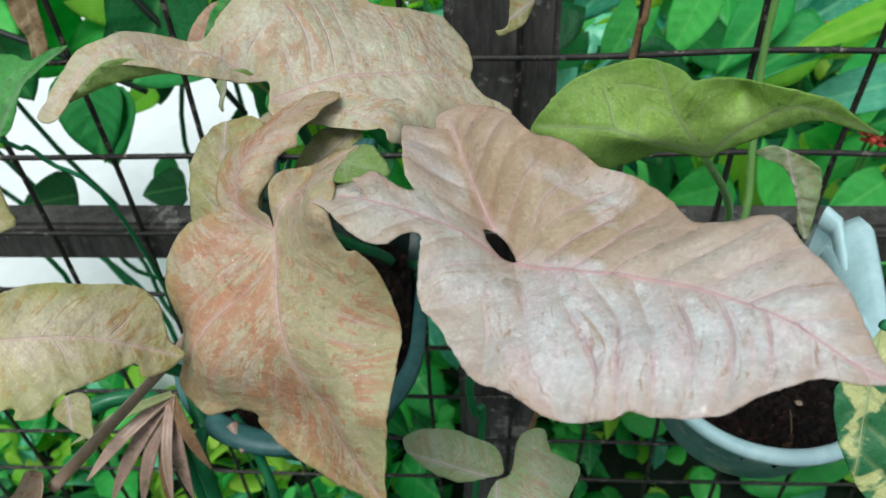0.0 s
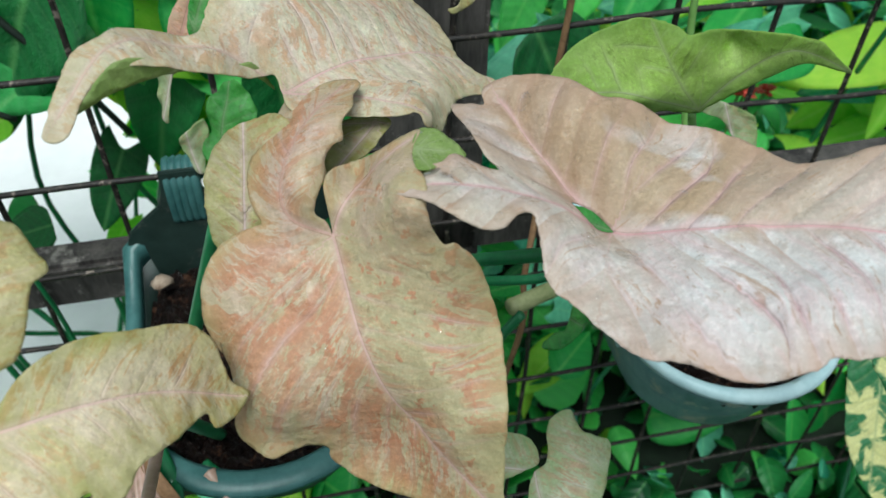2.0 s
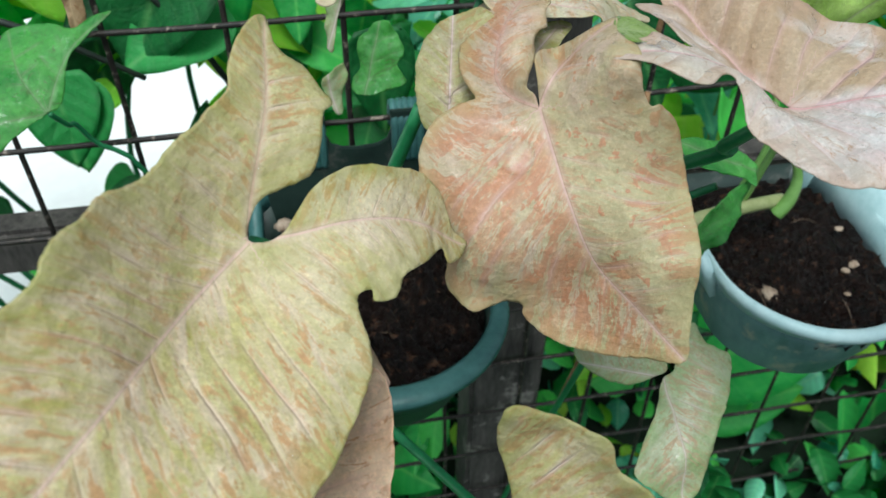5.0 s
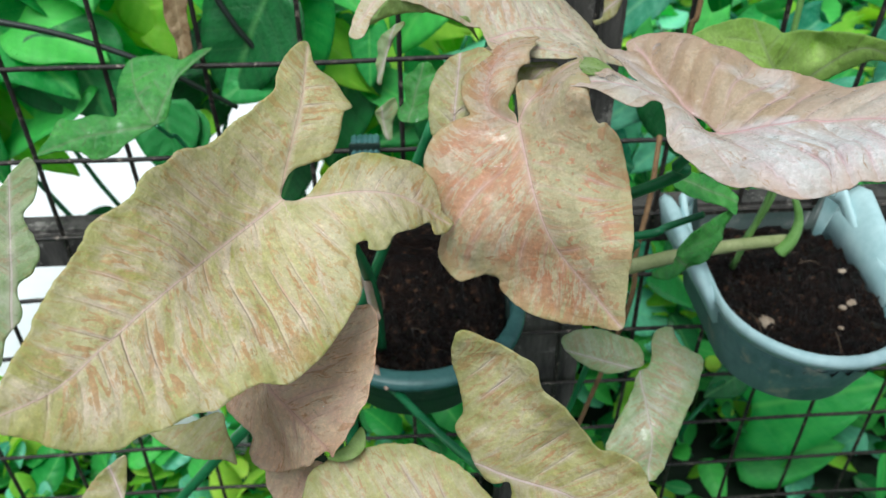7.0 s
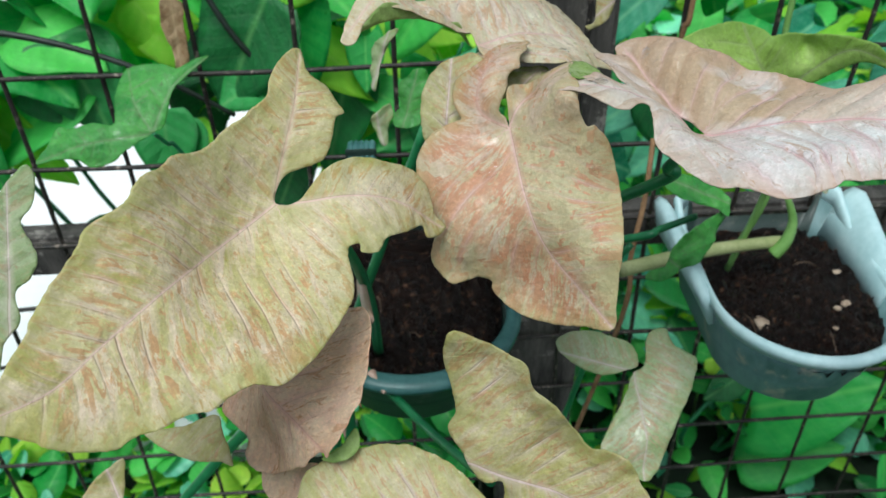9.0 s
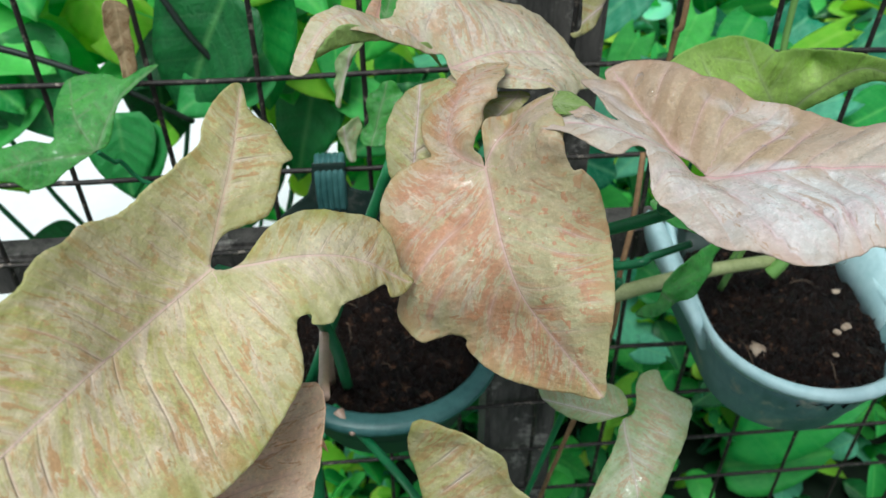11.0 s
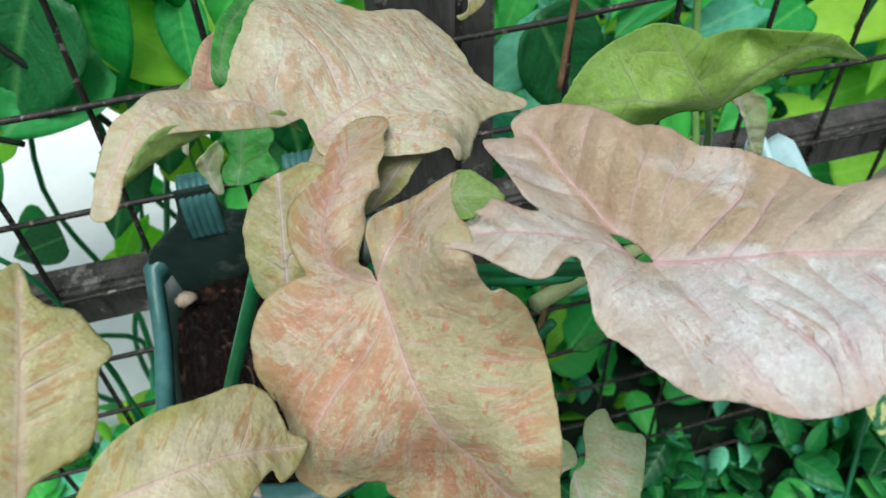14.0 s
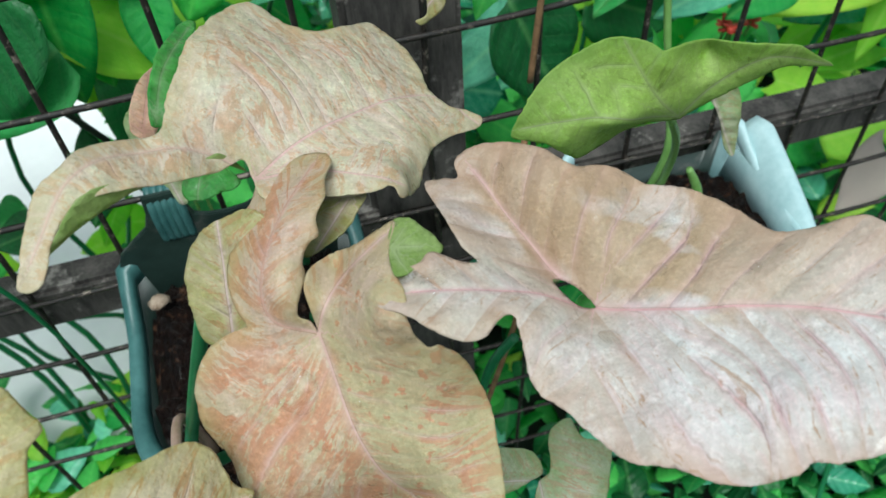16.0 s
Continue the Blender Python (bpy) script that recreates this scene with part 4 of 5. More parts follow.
SMALL_PINK_A = ('pink', (-0.3837, -0.4643, 1.0196), (46.5, -4.0, -61.8), (-2.018, -1.855e-07, -3.652e-08, 0, 0, 0, 2),
    [(0.0, 0.0, 1.99), (5.3, 0.0, 0.09), (1.9, 4.5, -0.05), (3.8, 1.1, -0.05), (0.1, -3.5, -1.59), (1.4, 6.6, -0.54)],
    [(-0.40, 6.19), (0.51, 7.02), (2.01, 6.44), (3.39, 5.40), (4.45, 4.21), (5.11, 2.44), (5.31, 0.71), (5.28, -0.07), (4.73, -0.15), (4.01, -1.69), (1.14, -4.28), (-0.42, -5.19), (-1.51, -5.06), (-2.07, -4.23), (-3.42, -4.30), (-5.03, -4.27), (-4.29, -1.98), (-1.66, 1.50), (-0.46, 3.33), (-0.27, 4.83)])
SMALL_PINK = (SMALL_PINK_A,)

LOW_A = ('olive', (-0.2501, -0.5088, 0.9862), (71.9, 14.4, -21.7), (-0.3856, -3.923e-08, -6.963e-08, 0, 0, 0, 2),
    [(0.0, 0.0, 0.57), (8.4, -0.0, 0.31), (-5.6, 7.4, 0.52), (-0.9, 6.4, 0.51), (-2.7, 5.8, -0.77), (1.9, 2.0, -0.91)],
    [(-5.62, 7.36), (-5.76, 6.66), (-5.42, 5.21), (-3.94, 2.79), (-3.90, 1.33), (-2.71, 0.44), (-1.24, -0.71), (0.13, -0.37), (0.68, -2.78), (1.67, -5.02), (4.78, -4.13), (8.69, -0.73), (7.79, 2.01), (6.74, 2.94), (5.69, 3.88), (4.42, 3.86), (3.61, 3.49), (2.34, 4.24), (0.97, 5.32), (-0.47, 5.76), (-1.22, 6.87), (-2.25, 7.02), (-3.89, 7.21), (-4.86, 7.41)])
LOW = (LOW_A,)

BOTTOM_A = ('olive', (-0.2647, -0.5182, 0.9752), (-33.5, -1.7, 177.4), (0, 0, 0, 0, 0, 0, 2),
    [],
    [(9.98, -0.00), (9.76, -1.63), (8.72, -2.53), (6.55, -3.24), (4.99, -3.45), (3.57, -3.30), (1.84, -2.54), (0.29, -1.19), (-0.62, 0.00), (0.03, 1.74), (4.88, 2.87), (9.13, 1.73)])
BOTTOM = (BOTTOM_A,)

SMALL_A = ('greenish', (-0.1184, -0.3336, 0.8786), (-47.0, -17.1, 172.2), (0, 0, 0, 0, 0, 0, 2),
    [],
    [(6.85, -0.82), (6.24, 0.04), (4.25, 0.82), (2.29, 0.87), (0.77, 0.15), (-0.27, -0.59), (0.59, -2.01), (2.14, -2.30), (4.10, -2.34), (5.90, -1.77)])
SMALL_B = ('greenish', (-0.1184, -0.3336, 0.8786), (-11.1, 34.6, -91.8), (0.4654, 5.633e-08, 8.793e-08, 0, 0, 0, 2),
    [(0.0, 0.0, -0.56), (8.5, 0.0, -0.55), (-0.8, 5.9, -0.89), (4.9, 0.8, 0.67), (0.6, 3.6, 1.13)],
    [(-0.46, 0.81), (-2.53, 1.26), (-3.32, 1.83), (-3.49, 3.10), (-2.07, 3.65), (-1.00, 5.67), (0.73, 4.89), (3.45, 3.17), (6.02, 1.76), (8.51, 0.41), (7.84, -1.46), (6.35, -3.52), (5.08, -3.20), (2.48, -1.50), (0.20, -0.15)])
SMALL = (SMALL_A, SMALL_B,)

GREEN_FOLDED_A = ('green', (0.0154, -0.1958, 1.0437), (52.5, -33.4, -9.2),
    [(0.2, -0.1, 0.52), (9.5, -2.3, -2.40), (-7.5, 5.0, 7.91), (-3.0, 7.0, 6.65), (7.1, 1.4, 3.18), (-2.7, 2.6, 6.15), (-2.8, 1.2, 2.29), (3.8, 3.1, 1.98), (-1.9, 3.9, 4.95), (1.4, 3.5, 4.01), (-1.7, 1.9, 5.13), (-5.1, 2.6, 6.34), (4.8, 0.5, 2.05), (5.4, 2.6, 3.55), (0.5, 2.4, 3.22), (-1.7, 0.8, 1.72), (1.2, 5.5, 4.32), (3.4, 3.5, 2.79), (4.5, 2.9, 2.90), (2.5, 1.6, 2.17), (-2.2, 4.2, 5.50), (-5.4, 4.7, 7.34)],
    [(-7.50, 5.02), (-6.24, 5.86), (-4.52, 6.76), (-2.95, 7.00), (-1.20, 6.89), (-0.06, 6.52), (1.16, 5.47), (1.75, 4.44), (2.33, 4.27), (3.68, 3.77), (5.36, 2.61), (7.08, 1.37), (8.15, 0.43), (8.78, -0.88), (9.45, -2.27), (8.72, -1.77), (6.93, -0.28), (5.14, -0.02), (3.02, 0.01), (0.85, 0.01), (0.21, -0.06), (-0.82, 0.57), (-1.84, 1.22), (-4.06, 1.31), (-5.62, 1.46), (-5.76, 2.00), (-6.14, 3.35), (-7.07, 4.36)],
    [[(0.3, 0.1), (3.1, 0.9), (6.5, 0.8), (9.3, -2.1)], [(0.3, 0.1), (0.1, 1.9), (0.1, 4.1), (0.2, 6.0)], [(0.3, 0.1), (-1.1, 1.5), (-3.2, 3.4), (-6.7, 5.0)]],
    [])
GREEN_FOLDED = (GREEN_FOLDED_A,)

FAR_LEFT_A = ('olive', (-0.5256, -0.4180, 1.0587), (13.0, -52.8, 87.8), (0, 0, 0, 0, 0, 0, 2),
    [],
    [(7.65, -0.91), (7.01, -1.49), (5.41, -1.30), (4.30, -0.69), (2.52, -1.52), (1.24, -1.20), (0.31, -0.30), (-1.30, -0.55), (-2.54, 0.35), (-4.12, 0.68), (-3.74, 1.82), (0.71, 2.28), (3.85, 1.63), (6.06, 0.43)])
FAR_LEFT = (FAR_LEFT_A,)

BEHIND_A = ('olive', (-0.2684, -0.3063, 1.0833), (-0.5, -54.0, 76.6), (0, 0, 0, 0, 0, 0, 2),
    [],
    [(0.06, 1.28), (2.06, 1.80), (3.78, 1.70), (5.06, 1.00), (5.84, -0.21), (6.14, -1.59), (5.12, -2.45), (2.68, -2.64), (0.14, -1.89), (-0.62, -0.05)])
BEHIND = (BEHIND_A,)

SIDE_A = ('green', (-0.5318, -0.0900, 0.9825), (-2.1, -46.7, 105.6),
    [(0.0, -0.0, 0.00), (7.5, 0.1, -2.01), (-2.3, 5.9, -0.65), (-0.5, 11.0, -1.54), (6.7, -6.6, -1.32), (0.3, 6.3, 0.12), (5.9, -3.5, -0.73), (2.4, 8.3, -1.07), (2.8, 1.3, 0.13), (4.1, 2.9, -1.08), (1.6, 3.3, -0.32), (2.1, -1.7, -0.23)],
    [(0.00, -0.00), (0.30, -0.93), (1.64, -1.71), (3.69, -2.42), (4.92, -3.81), (5.96, -5.16), (7.05, -6.59), (6.82, -4.94), (6.14, -3.50), (7.02, -2.02), (7.50, 0.10), (7.07, 1.51), (4.59, 2.79), (1.69, 3.29), (2.13, 5.25), (1.93, 7.06), (2.43, 8.34), (1.05, 9.45), (-0.46, 10.98), (-0.64, 9.12), (-1.19, 7.12), (-2.05, 6.08), (-2.01, 4.27), (-1.13, 2.64)],
    [[(0.0, -0.0), (3.4, 1.1), (7.4, 1.1)], [(0.0, -0.0), (0.1, 5.5), (-0.4, 10.8)], [(0.0, -0.0), (4.2, -2.6), (6.9, -6.4)]],
    [])
SIDE = (SIDE_A,)

YOUNG_A = ('green', (-0.2453, -0.2459, 1.1327), (32.7, 0.4, 29.1),
    [(-1.9, 4.1, -0.99), (-0.9, 5.7, -1.24), (0.6, 7.3, -1.95), (2.3, 8.4, -3.18), (3.8, 9.2, -4.42), (4.4, 8.8, -4.58), (2.8, 7.4, -3.07), (1.5, 6.4, -2.04), (0.1, 5.2, -1.30), (-1.1, 4.0, -1.07)],
    [(-1.91, 4.14), (-0.93, 5.75), (0.61, 7.28), (2.34, 8.44), (3.82, 9.18), (4.36, 8.83), (2.83, 7.44), (1.51, 6.38), (0.05, 5.18), (-1.12, 4.01)],
    [[(-1.5, 4.3), (0.5, 6.5), (3.8, 8.7)], [(-1.5, 4.3), (-1.0, 4.4)], [(-1.5, 4.3), (-1.4, 4.9)]],
    [])
YOUNG_B = ('pale', (-0.2453, -0.2459, 1.1327), (32.7, 0.4, 29.1),
    [(-2.7, 4.5, -1.37), (-2.0, 5.7, -1.63), (-0.9, 6.6, -1.90), (0.4, 7.0, -2.33), (-0.2, 5.7, -1.87), (-1.4, 4.2, -1.55), (-2.3, 3.8, -1.38)],
    [(-2.74, 4.51), (-1.96, 5.73), (-0.86, 6.57), (0.42, 7.05), (-0.24, 5.66), (-1.41, 4.16), (-2.32, 3.81)],
    [[(-2.3, 4.2), (-0.0, 6.9)], [(-2.3, 4.2), (-2.5, 4.8)], [(-2.3, 4.2), (-1.8, 4.0)]],
    [])
YOUNG = (YOUNG_A, YOUNG_B)

DRY_LEAF_A = ('dry', (-0.5122, -0.0035, 1.0661), (-27.2, 70.1, -86.6), (0, 0, 0, 0, 0, 0, 2),
    [],
    [(-1.42, -0.85), (-0.81, 1.05), (1.00, 0.89), (2.87, 0.99), (5.22, 0.82), (6.18, -0.03), (5.30, -0.45), (3.63, -0.50), (2.41, -1.00), (0.78, -1.29)])
DRY_LEAF = (DRY_LEAF_A,)

SCROLL_A = ('pale', (-0.3163, -0.0720, 0.9549), (0.0, -64.9, 110.6), (0, 0, 0, 0, 0, 0, 2),
    [],
    [(2.70, 0.00), (3.27, -1.54), (2.06, -1.61), (1.19, -1.03), (-0.55, -0.50), (-0.53, 0.17), (0.79, 0.37), (2.11, 0.66)])
SCROLL_B = ('green', (-0.2880, -0.1051, 1.0114), (10.1, -49.8, 61.0), (0, 0, 0, 0, 0, 0, 2),
    [],
    [(2.43, 0.76), (3.15, 0.10), (3.14, -0.72), (1.94, -2.00), (1.07, -2.30), (0.20, -1.97), (-0.87, -2.93), (-1.71, -1.66), (-2.47, -0.17), (-2.31, 0.95), (-1.57, 1.14), (-0.29, 0.88), (0.61, 1.25), (1.69, 1.27)])
SCROLL_C = ('pale', (-0.3177, -0.1288, 1.0472), (22.5, -63.8, 38.7), (0, 0, 0, 0, 0, 0, 2),
    [],
    [(2.40, 1.16), (3.70, 0.50), (4.61, -0.41), (4.64, -0.97), (3.66, -0.57), (2.58, -0.18), (1.25, -0.11), (-0.82, -0.45), (-0.79, 0.06), (0.62, 0.67), (1.84, 0.90)])
SCROLL = (SCROLL_A, SCROLL_B, SCROLL_C,)

CURL_A = ('green', (-0.0491, -0.2150, 0.9746), (32.7, 21.2, -11.0), (0, 0, 0, 0, 0, 0, 2),
    [],
    [(-3.31, -0.18), (-2.32, 0.68), (-0.25, 1.12), (1.49, 1.18), (3.59, 0.39), (3.65, -1.24), (2.66, -0.98), (0.80, -1.15), (-0.79, -1.32), (-2.20, -1.03)])
CURL_B = ('green', (-0.0852, -0.2566, 0.9412), (46.0, 40.7, -10.4), (0, 0, 0, 0, 0, 0, 2),
    [],
    [(3.77, 7.42), (4.06, 5.23), (4.22, 3.44), (3.83, 1.41), (2.79, -0.23), (2.03, -1.61), (0.35, -2.68), (0.36, -1.76), (1.40, -0.59), (0.98, 0.73), (1.39, 3.05), (2.58, 4.90)])
CURL = (CURL_A, CURL_B,)

DRY_CURL_A = ('pale', (0.1198, -0.0863, 0.9456), (50.6, 63.2, -41.9), (0, 0, 0, 0, 0, 0, 2),
    [],
    [(-2.18, -2.32), (-2.59, -1.05), (-1.55, 0.28), (0.55, 2.08), (2.19, 1.98), (4.57, 1.06), (6.68, 0.02), (5.32, -0.42), (3.13, -0.12), (0.99, -0.18), (-0.65, -0.76)])
DRY_CURL = (DRY_CURL_A,)

YELLOW_A = ('pale', (-0.1026, -0.0600, 1.0749), (-69.3, 28.8, -157.2), (0, 0, 0, 0, 0, 0, 2),
    [],
    [(0.13, -1.12), (-1.25, -3.04), (-3.10, -1.66), (-1.47, 0.10), (0.06, 0.88), (1.38, 0.92), (2.21, 0.60), (2.26, 0.14), (1.32, 0.28)])
YELLOW = (YELLOW_A,)

MOTTLED_A = ('mottled', (0.0879, -0.3194, 1.0286), (4.0, 53.9, -99.1), (0, 0, 0, 0, 0, 0, 2),
    [],
    [(4.12, -1.69), (3.22, -1.20), (1.32, -0.35), (0.12, 0.24), (-0.47, 1.03), (1.72, 3.03), (6.62, 4.12), (10.07, 3.29), (10.22, 1.04), (8.34, -0.41), (6.35, -1.30)])
MOTTLED_LEAF = (MOTTLED_A,)

MOTTLED_LOW_A = ('mottled', (0.3968, -0.1156, 0.5997), (0.5, 54.0, -103.4), (0, 0, 0, 0, 0, 0, 2),
    [],
    [(0.77, -3.59), (-0.68, 0.49), (0.76, 5.45), (14.87, 7.86), (22.43, 4.25), (19.09, 1.25), (14.72, -1.79), (10.41, -3.42), (4.79, -3.89)])
MOTTLED_LOW = (MOTTLED_LOW_A,)

SHADE_A = ('olive', (-0.4037, -0.4343, 1.0196), (13.7, 34.6, -66.7), (0, 0, 0, 0, 0, 0, 2),
    [],
    [(2.34, -6.03), (2.78, -3.91), (2.90, -1.93), (4.10, -1.92), (5.95, -1.92), (5.47, -2.60), (4.88, -3.90), (3.93, -5.00)])
SHADE = (SHADE_A,)

DROOP_A = ('olive', (-0.4417, -0.2738, 0.8717), (8.6, 36.0, -75.6), (0, 0, 0, 0, 0, 0, 2),
    [],
    [(0.48, -1.29), (-0.63, 0.07), (-0.34, 1.59), (1.80, 1.67), (3.92, 1.72), (2.75, 1.08), (1.73, -0.29)])
DROOP = (DROOP_A,)

TAN_A = ('olive', (-0.4836, -0.4662, 0.9319), (-14.1, -52.7, 121.5), (0, 0, 0, 0, 0, 0, 2),
    [],
    [(0.66, 2.17), (1.67, 1.08), (2.16, -0.33), (2.26, -1.17), (1.17, -0.78), (-0.35, 0.07), (-0.80, 1.54)])
TAN = (TAN_A,)

RUSSET_A = ('top', (-0.3703, -0.4480, 0.9605), (20.8, 31.1, -53.7), (0, 0, 0, 0, 0, 0, 2),
    [],
    [(0.52, -3.00), (1.32, -1.48), (2.07, 0.08), (2.79, -1.36), (3.96, -2.57), (2.57, -3.49)])
RUSSET_B = ('under', (-0.3465, -0.4855, 1.0057), (35.7, -9.9, 13.5), (0, 0, 0, 0, 0, 0, 2),
    [],
    [(-0.75, -1.20), (0.57, -0.82), (1.58, -0.21), (1.38, -1.33), (0.20, -1.67)])
RUSSET = (RUSSET_A, RUSSET_B,)


# ---- the arrowhead plants ----
def drops(parent, spots, seed, count, spread=0.0):
    """Clear water beads lying on a leaf: placed ones (place, radius, flatness) and a scatter of small ones on its skin."""
    rng = random.Random(seed)
    me = parent.data
    for at, radius, flat in spots:
        near = min(me.vertices, key=lambda v: (v.co - Vector(at)).length)
        bead(parent, near.co, near.normal, radius, flat, rng)
    for _ in range(count):
        v = me.vertices[rng.randrange(len(me.vertices))]
        bead(parent, v.co, v.normal, rng.choice((0.0005, 0.0006, 0.0008, 0.0011, 0.0016, 0.0022)), 0.6, rng)


BEADS = {}


def bead(parent, at, normal, radius, flat, rng):
    key = (radius, flat) if flat < 0.6 else flat
    if key not in BEADS:
        bm = bmesh.new()
        bmesh.ops.create_icosphere(bm, subdivisions=3 if flat < 0.6 else 2, radius=1)
        for v in bm.verts:
            v.co.xy *= 1 + 0.16 * noise.noise(Vector((v.co.x, v.co.y, radius * 900)))
            v.co.z = max(v.co.z, -0.25) * flat
        BEADS[key] = mesh_from(bm, "water_drop")
        BEADS[key].materials.append(WATER)
        for p in BEADS[key].polygons:
            p.use_smooth = True
    ob = new("water_drop", BEADS[key])
    ob.parent = parent
    turn = normal.to_track_quat("Z", "Y").to_matrix().to_4x4() @ Matrix.Rotation(rng.uniform(0, 6.28), 4, "Z")
    ob.matrix_local = Matrix.Translation(Vector(at) + normal * radius * 0.05) @ turn @ Matrix.Diagonal((radius, radius * rng.uniform(0.75, 1.2), radius, 1))


def bract(foot, tip, wide, skin, parent):
    """A pointed, channelled strap leaf that arches from its foot to its tip."""
    foot, tip = Vector(foot), Vector(tip)
    ahead = (tip - foot).normalized()
    across = ahead.cross(Vector((0, -0.5, 0.85))).normalized()
    up = across.cross(ahead)
    bm = bmesh.new()
    rows = []
    for i in range(11):
        t = i / 10
        half = wide / 2 * (0.55 + 0.9 * t) * max(0.04, 1 - t**2.4)
        mid = foot.lerp(tip, t) + up * (0.012 * math.sin(math.pi * t))
        row = []
        for lift in (0.0, -0.0008):
            row += [bm.verts.new(mid + across * (half * k) + up * (0.0028 * abs(k) * (1 - t * 0.5) + lift)) for k in (-1, -0.5, 0, 0.5, 1)]
        rows.append(row)
    for p, q in zip(rows, rows[1:]):
        for k in range(4):
            bm.faces.new((p[k], p[k + 1], q[k + 1], q[k]))
            bm.faces.new((p[k + 6], p[k + 5], q[k + 5], q[k + 6]))
        bm.faces.new((p[5], p[0], q[0], q[5]))
        bm.faces.new((p[4], p[9], q[9], q[4]))
    bmesh.ops.recalc_face_normals(bm, faces=bm.faces)
    return part("bract", bm, skin, parent)


plant = thing("arrowhead_plant", (-0.27, -0.13, 0.78), "pink and peach mottled arrowhead plant growing in the dark pot", "potted plant")
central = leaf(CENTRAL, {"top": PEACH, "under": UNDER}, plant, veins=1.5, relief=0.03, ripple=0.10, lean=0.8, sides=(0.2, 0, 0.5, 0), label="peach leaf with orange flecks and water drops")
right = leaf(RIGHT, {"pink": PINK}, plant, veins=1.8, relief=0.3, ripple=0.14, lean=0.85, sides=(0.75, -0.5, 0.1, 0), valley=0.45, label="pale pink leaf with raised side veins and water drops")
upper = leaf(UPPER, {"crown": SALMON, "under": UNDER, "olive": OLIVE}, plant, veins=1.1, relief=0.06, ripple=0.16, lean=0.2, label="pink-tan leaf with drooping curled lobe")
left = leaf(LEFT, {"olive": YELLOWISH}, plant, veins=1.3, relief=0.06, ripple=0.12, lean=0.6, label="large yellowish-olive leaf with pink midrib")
blush = leaf(SMALL_PINK, {"pink": BLUSH}, plant, label="small salmon-pink young leaf")
leaf(BEHIND, {"olive": OLIVE}, plant)
leaf(RUSSET, {"top": BLUSH, "under": UNDER}, plant)
leaf(SCROLL, {"pale": PALE, "green": MOSS}, plant, ripple=0.45, label="small curled green young leaf")
leaf(YELLOW, {"pale": OLIVE}, plant)
leaf(YOUNG, {"green": MOSS, "pale": BLUSH}, plant, label="narrow green leaf turned edge-on")

lower_plant = thing("arrowhead_plant", (-0.3, -0.3, 0.6), "olive-green arrowhead plant hanging below the pots", "potted plant")
low = leaf(LOW, {"olive": OLIVE}, lower_plant, label="olive leaf with pink veins")
leaf(BOTTOM, {"olive": OLIVE}, lower_plant)
leaf(SMALL, {"greenish": PALE}, lower_plant, label="small folded pale green leaf")
leaf(FAR_LEFT, {"olive": PALE}, lower_plant)
leaf(SHADE, {"olive": OLIVE}, lower_plant)
leaf(TAN, {"olive": OLIVE}, lower_plant)
leaf(DROOP, {"olive": OLIVE}, lower_plant)

second_plant = thing("arrowhead_plant", (0.1, -0.13, 0.78), "green-leaved arrowhead plant with pale cane in the grey pot", "potted plant")
leaf(GREEN_FOLDED, {"green": GREEN}, second_plant, veins=1.3, relief=0.06, ripple=0.10, lean=0.6, label="yellow-green folded leaf on a thin stalk")
leaf(CURL, {"green": MOSS}, second_plant, ripple=0.35, label="curled dark green young leaf")
leaf(DRY_CURL, {"pale": PALE}, second_plant, ripple=0.4, label="withering pale curled leaf")
blotched = thing("variegated_plant", (0.3, -0.3, 0.0), "dark green plant with cream-blotched leaves beside the pot", "garden plant")
leaf(MOTTLED_LEAF, {"mottled": MOTTLED}, blotched, label="green leaf with cream blotches")
leaf(MOTTLED_LOW, {"mottled": MOTTLED}, blotched, label="green leaf with cream blotches")

DRY = leaf_material("dry_tan_leaf", (0.30, 0.19, 0.09), (0.52, 0.38, 0.22), (0.24, 0.13, 0.06), (0.5, 0.36, 0.2), 0.8)
side_plant = thing("climbing_plant", (-0.5, 0.06, 0.0), "climbing plant with one dull green arrow-shaped leaf at the mesh", "climbing plant")
leaf(SIDE, {"green": MOSS}, side_plant, ripple=0.14, relief=0.05)
leaf(DRY_LEAF, {"dry": DRY}, side_plant, ripple=0.3, label="dry curled tan leaf")
vine = thing("dry_vine", (-0.1, 0.02, 0.0), "thin dry brown vine twining along the mesh", "vine")
part("petiole", tube([(-0.366, -0.196, 0.785), (-0.348, -0.226, 0.855), (-0.315, -0.262, 0.972), (-0.280, -0.288, 1.086)], 0.0052, end=0.0040), STEM, plant)
part("petiole", tube([(-0.225, -0.040, 0.790), (-0.205, -0.200, 0.960), (-0.228, -0.318, 1.102)], 0.0050, end=0.0030), STEM, plant)
part("petiole", tube([(-0.205, -0.045, 0.790), (-0.112, -0.285, 1.027), (-0.117, -0.323, 1.066), (-0.116, -0.348, 1.096)], 0.0050, end=0.0035), STEM, plant)
part("petiole", tube([(-0.345, -0.200, 0.790), (-0.338, -0.238, 0.916), (-0.333, -0.300, 0.957), (-0.321, -0.436, 1.044)], 0.0040, end=0.0030), PINKSTEM, plant)
part("petiole", tube([(-0.456, -0.248, 0.823), (-0.433, -0.239, 0.828), (-0.408, -0.232, 0.822), (-0.389, -0.239, 0.807), (-0.377, -0.263, 0.790), (-0.380, -0.260, 0.500), (-0.400, -0.200, 0.000)], 0.0065, end=0.0060), STEM, lower_plant)
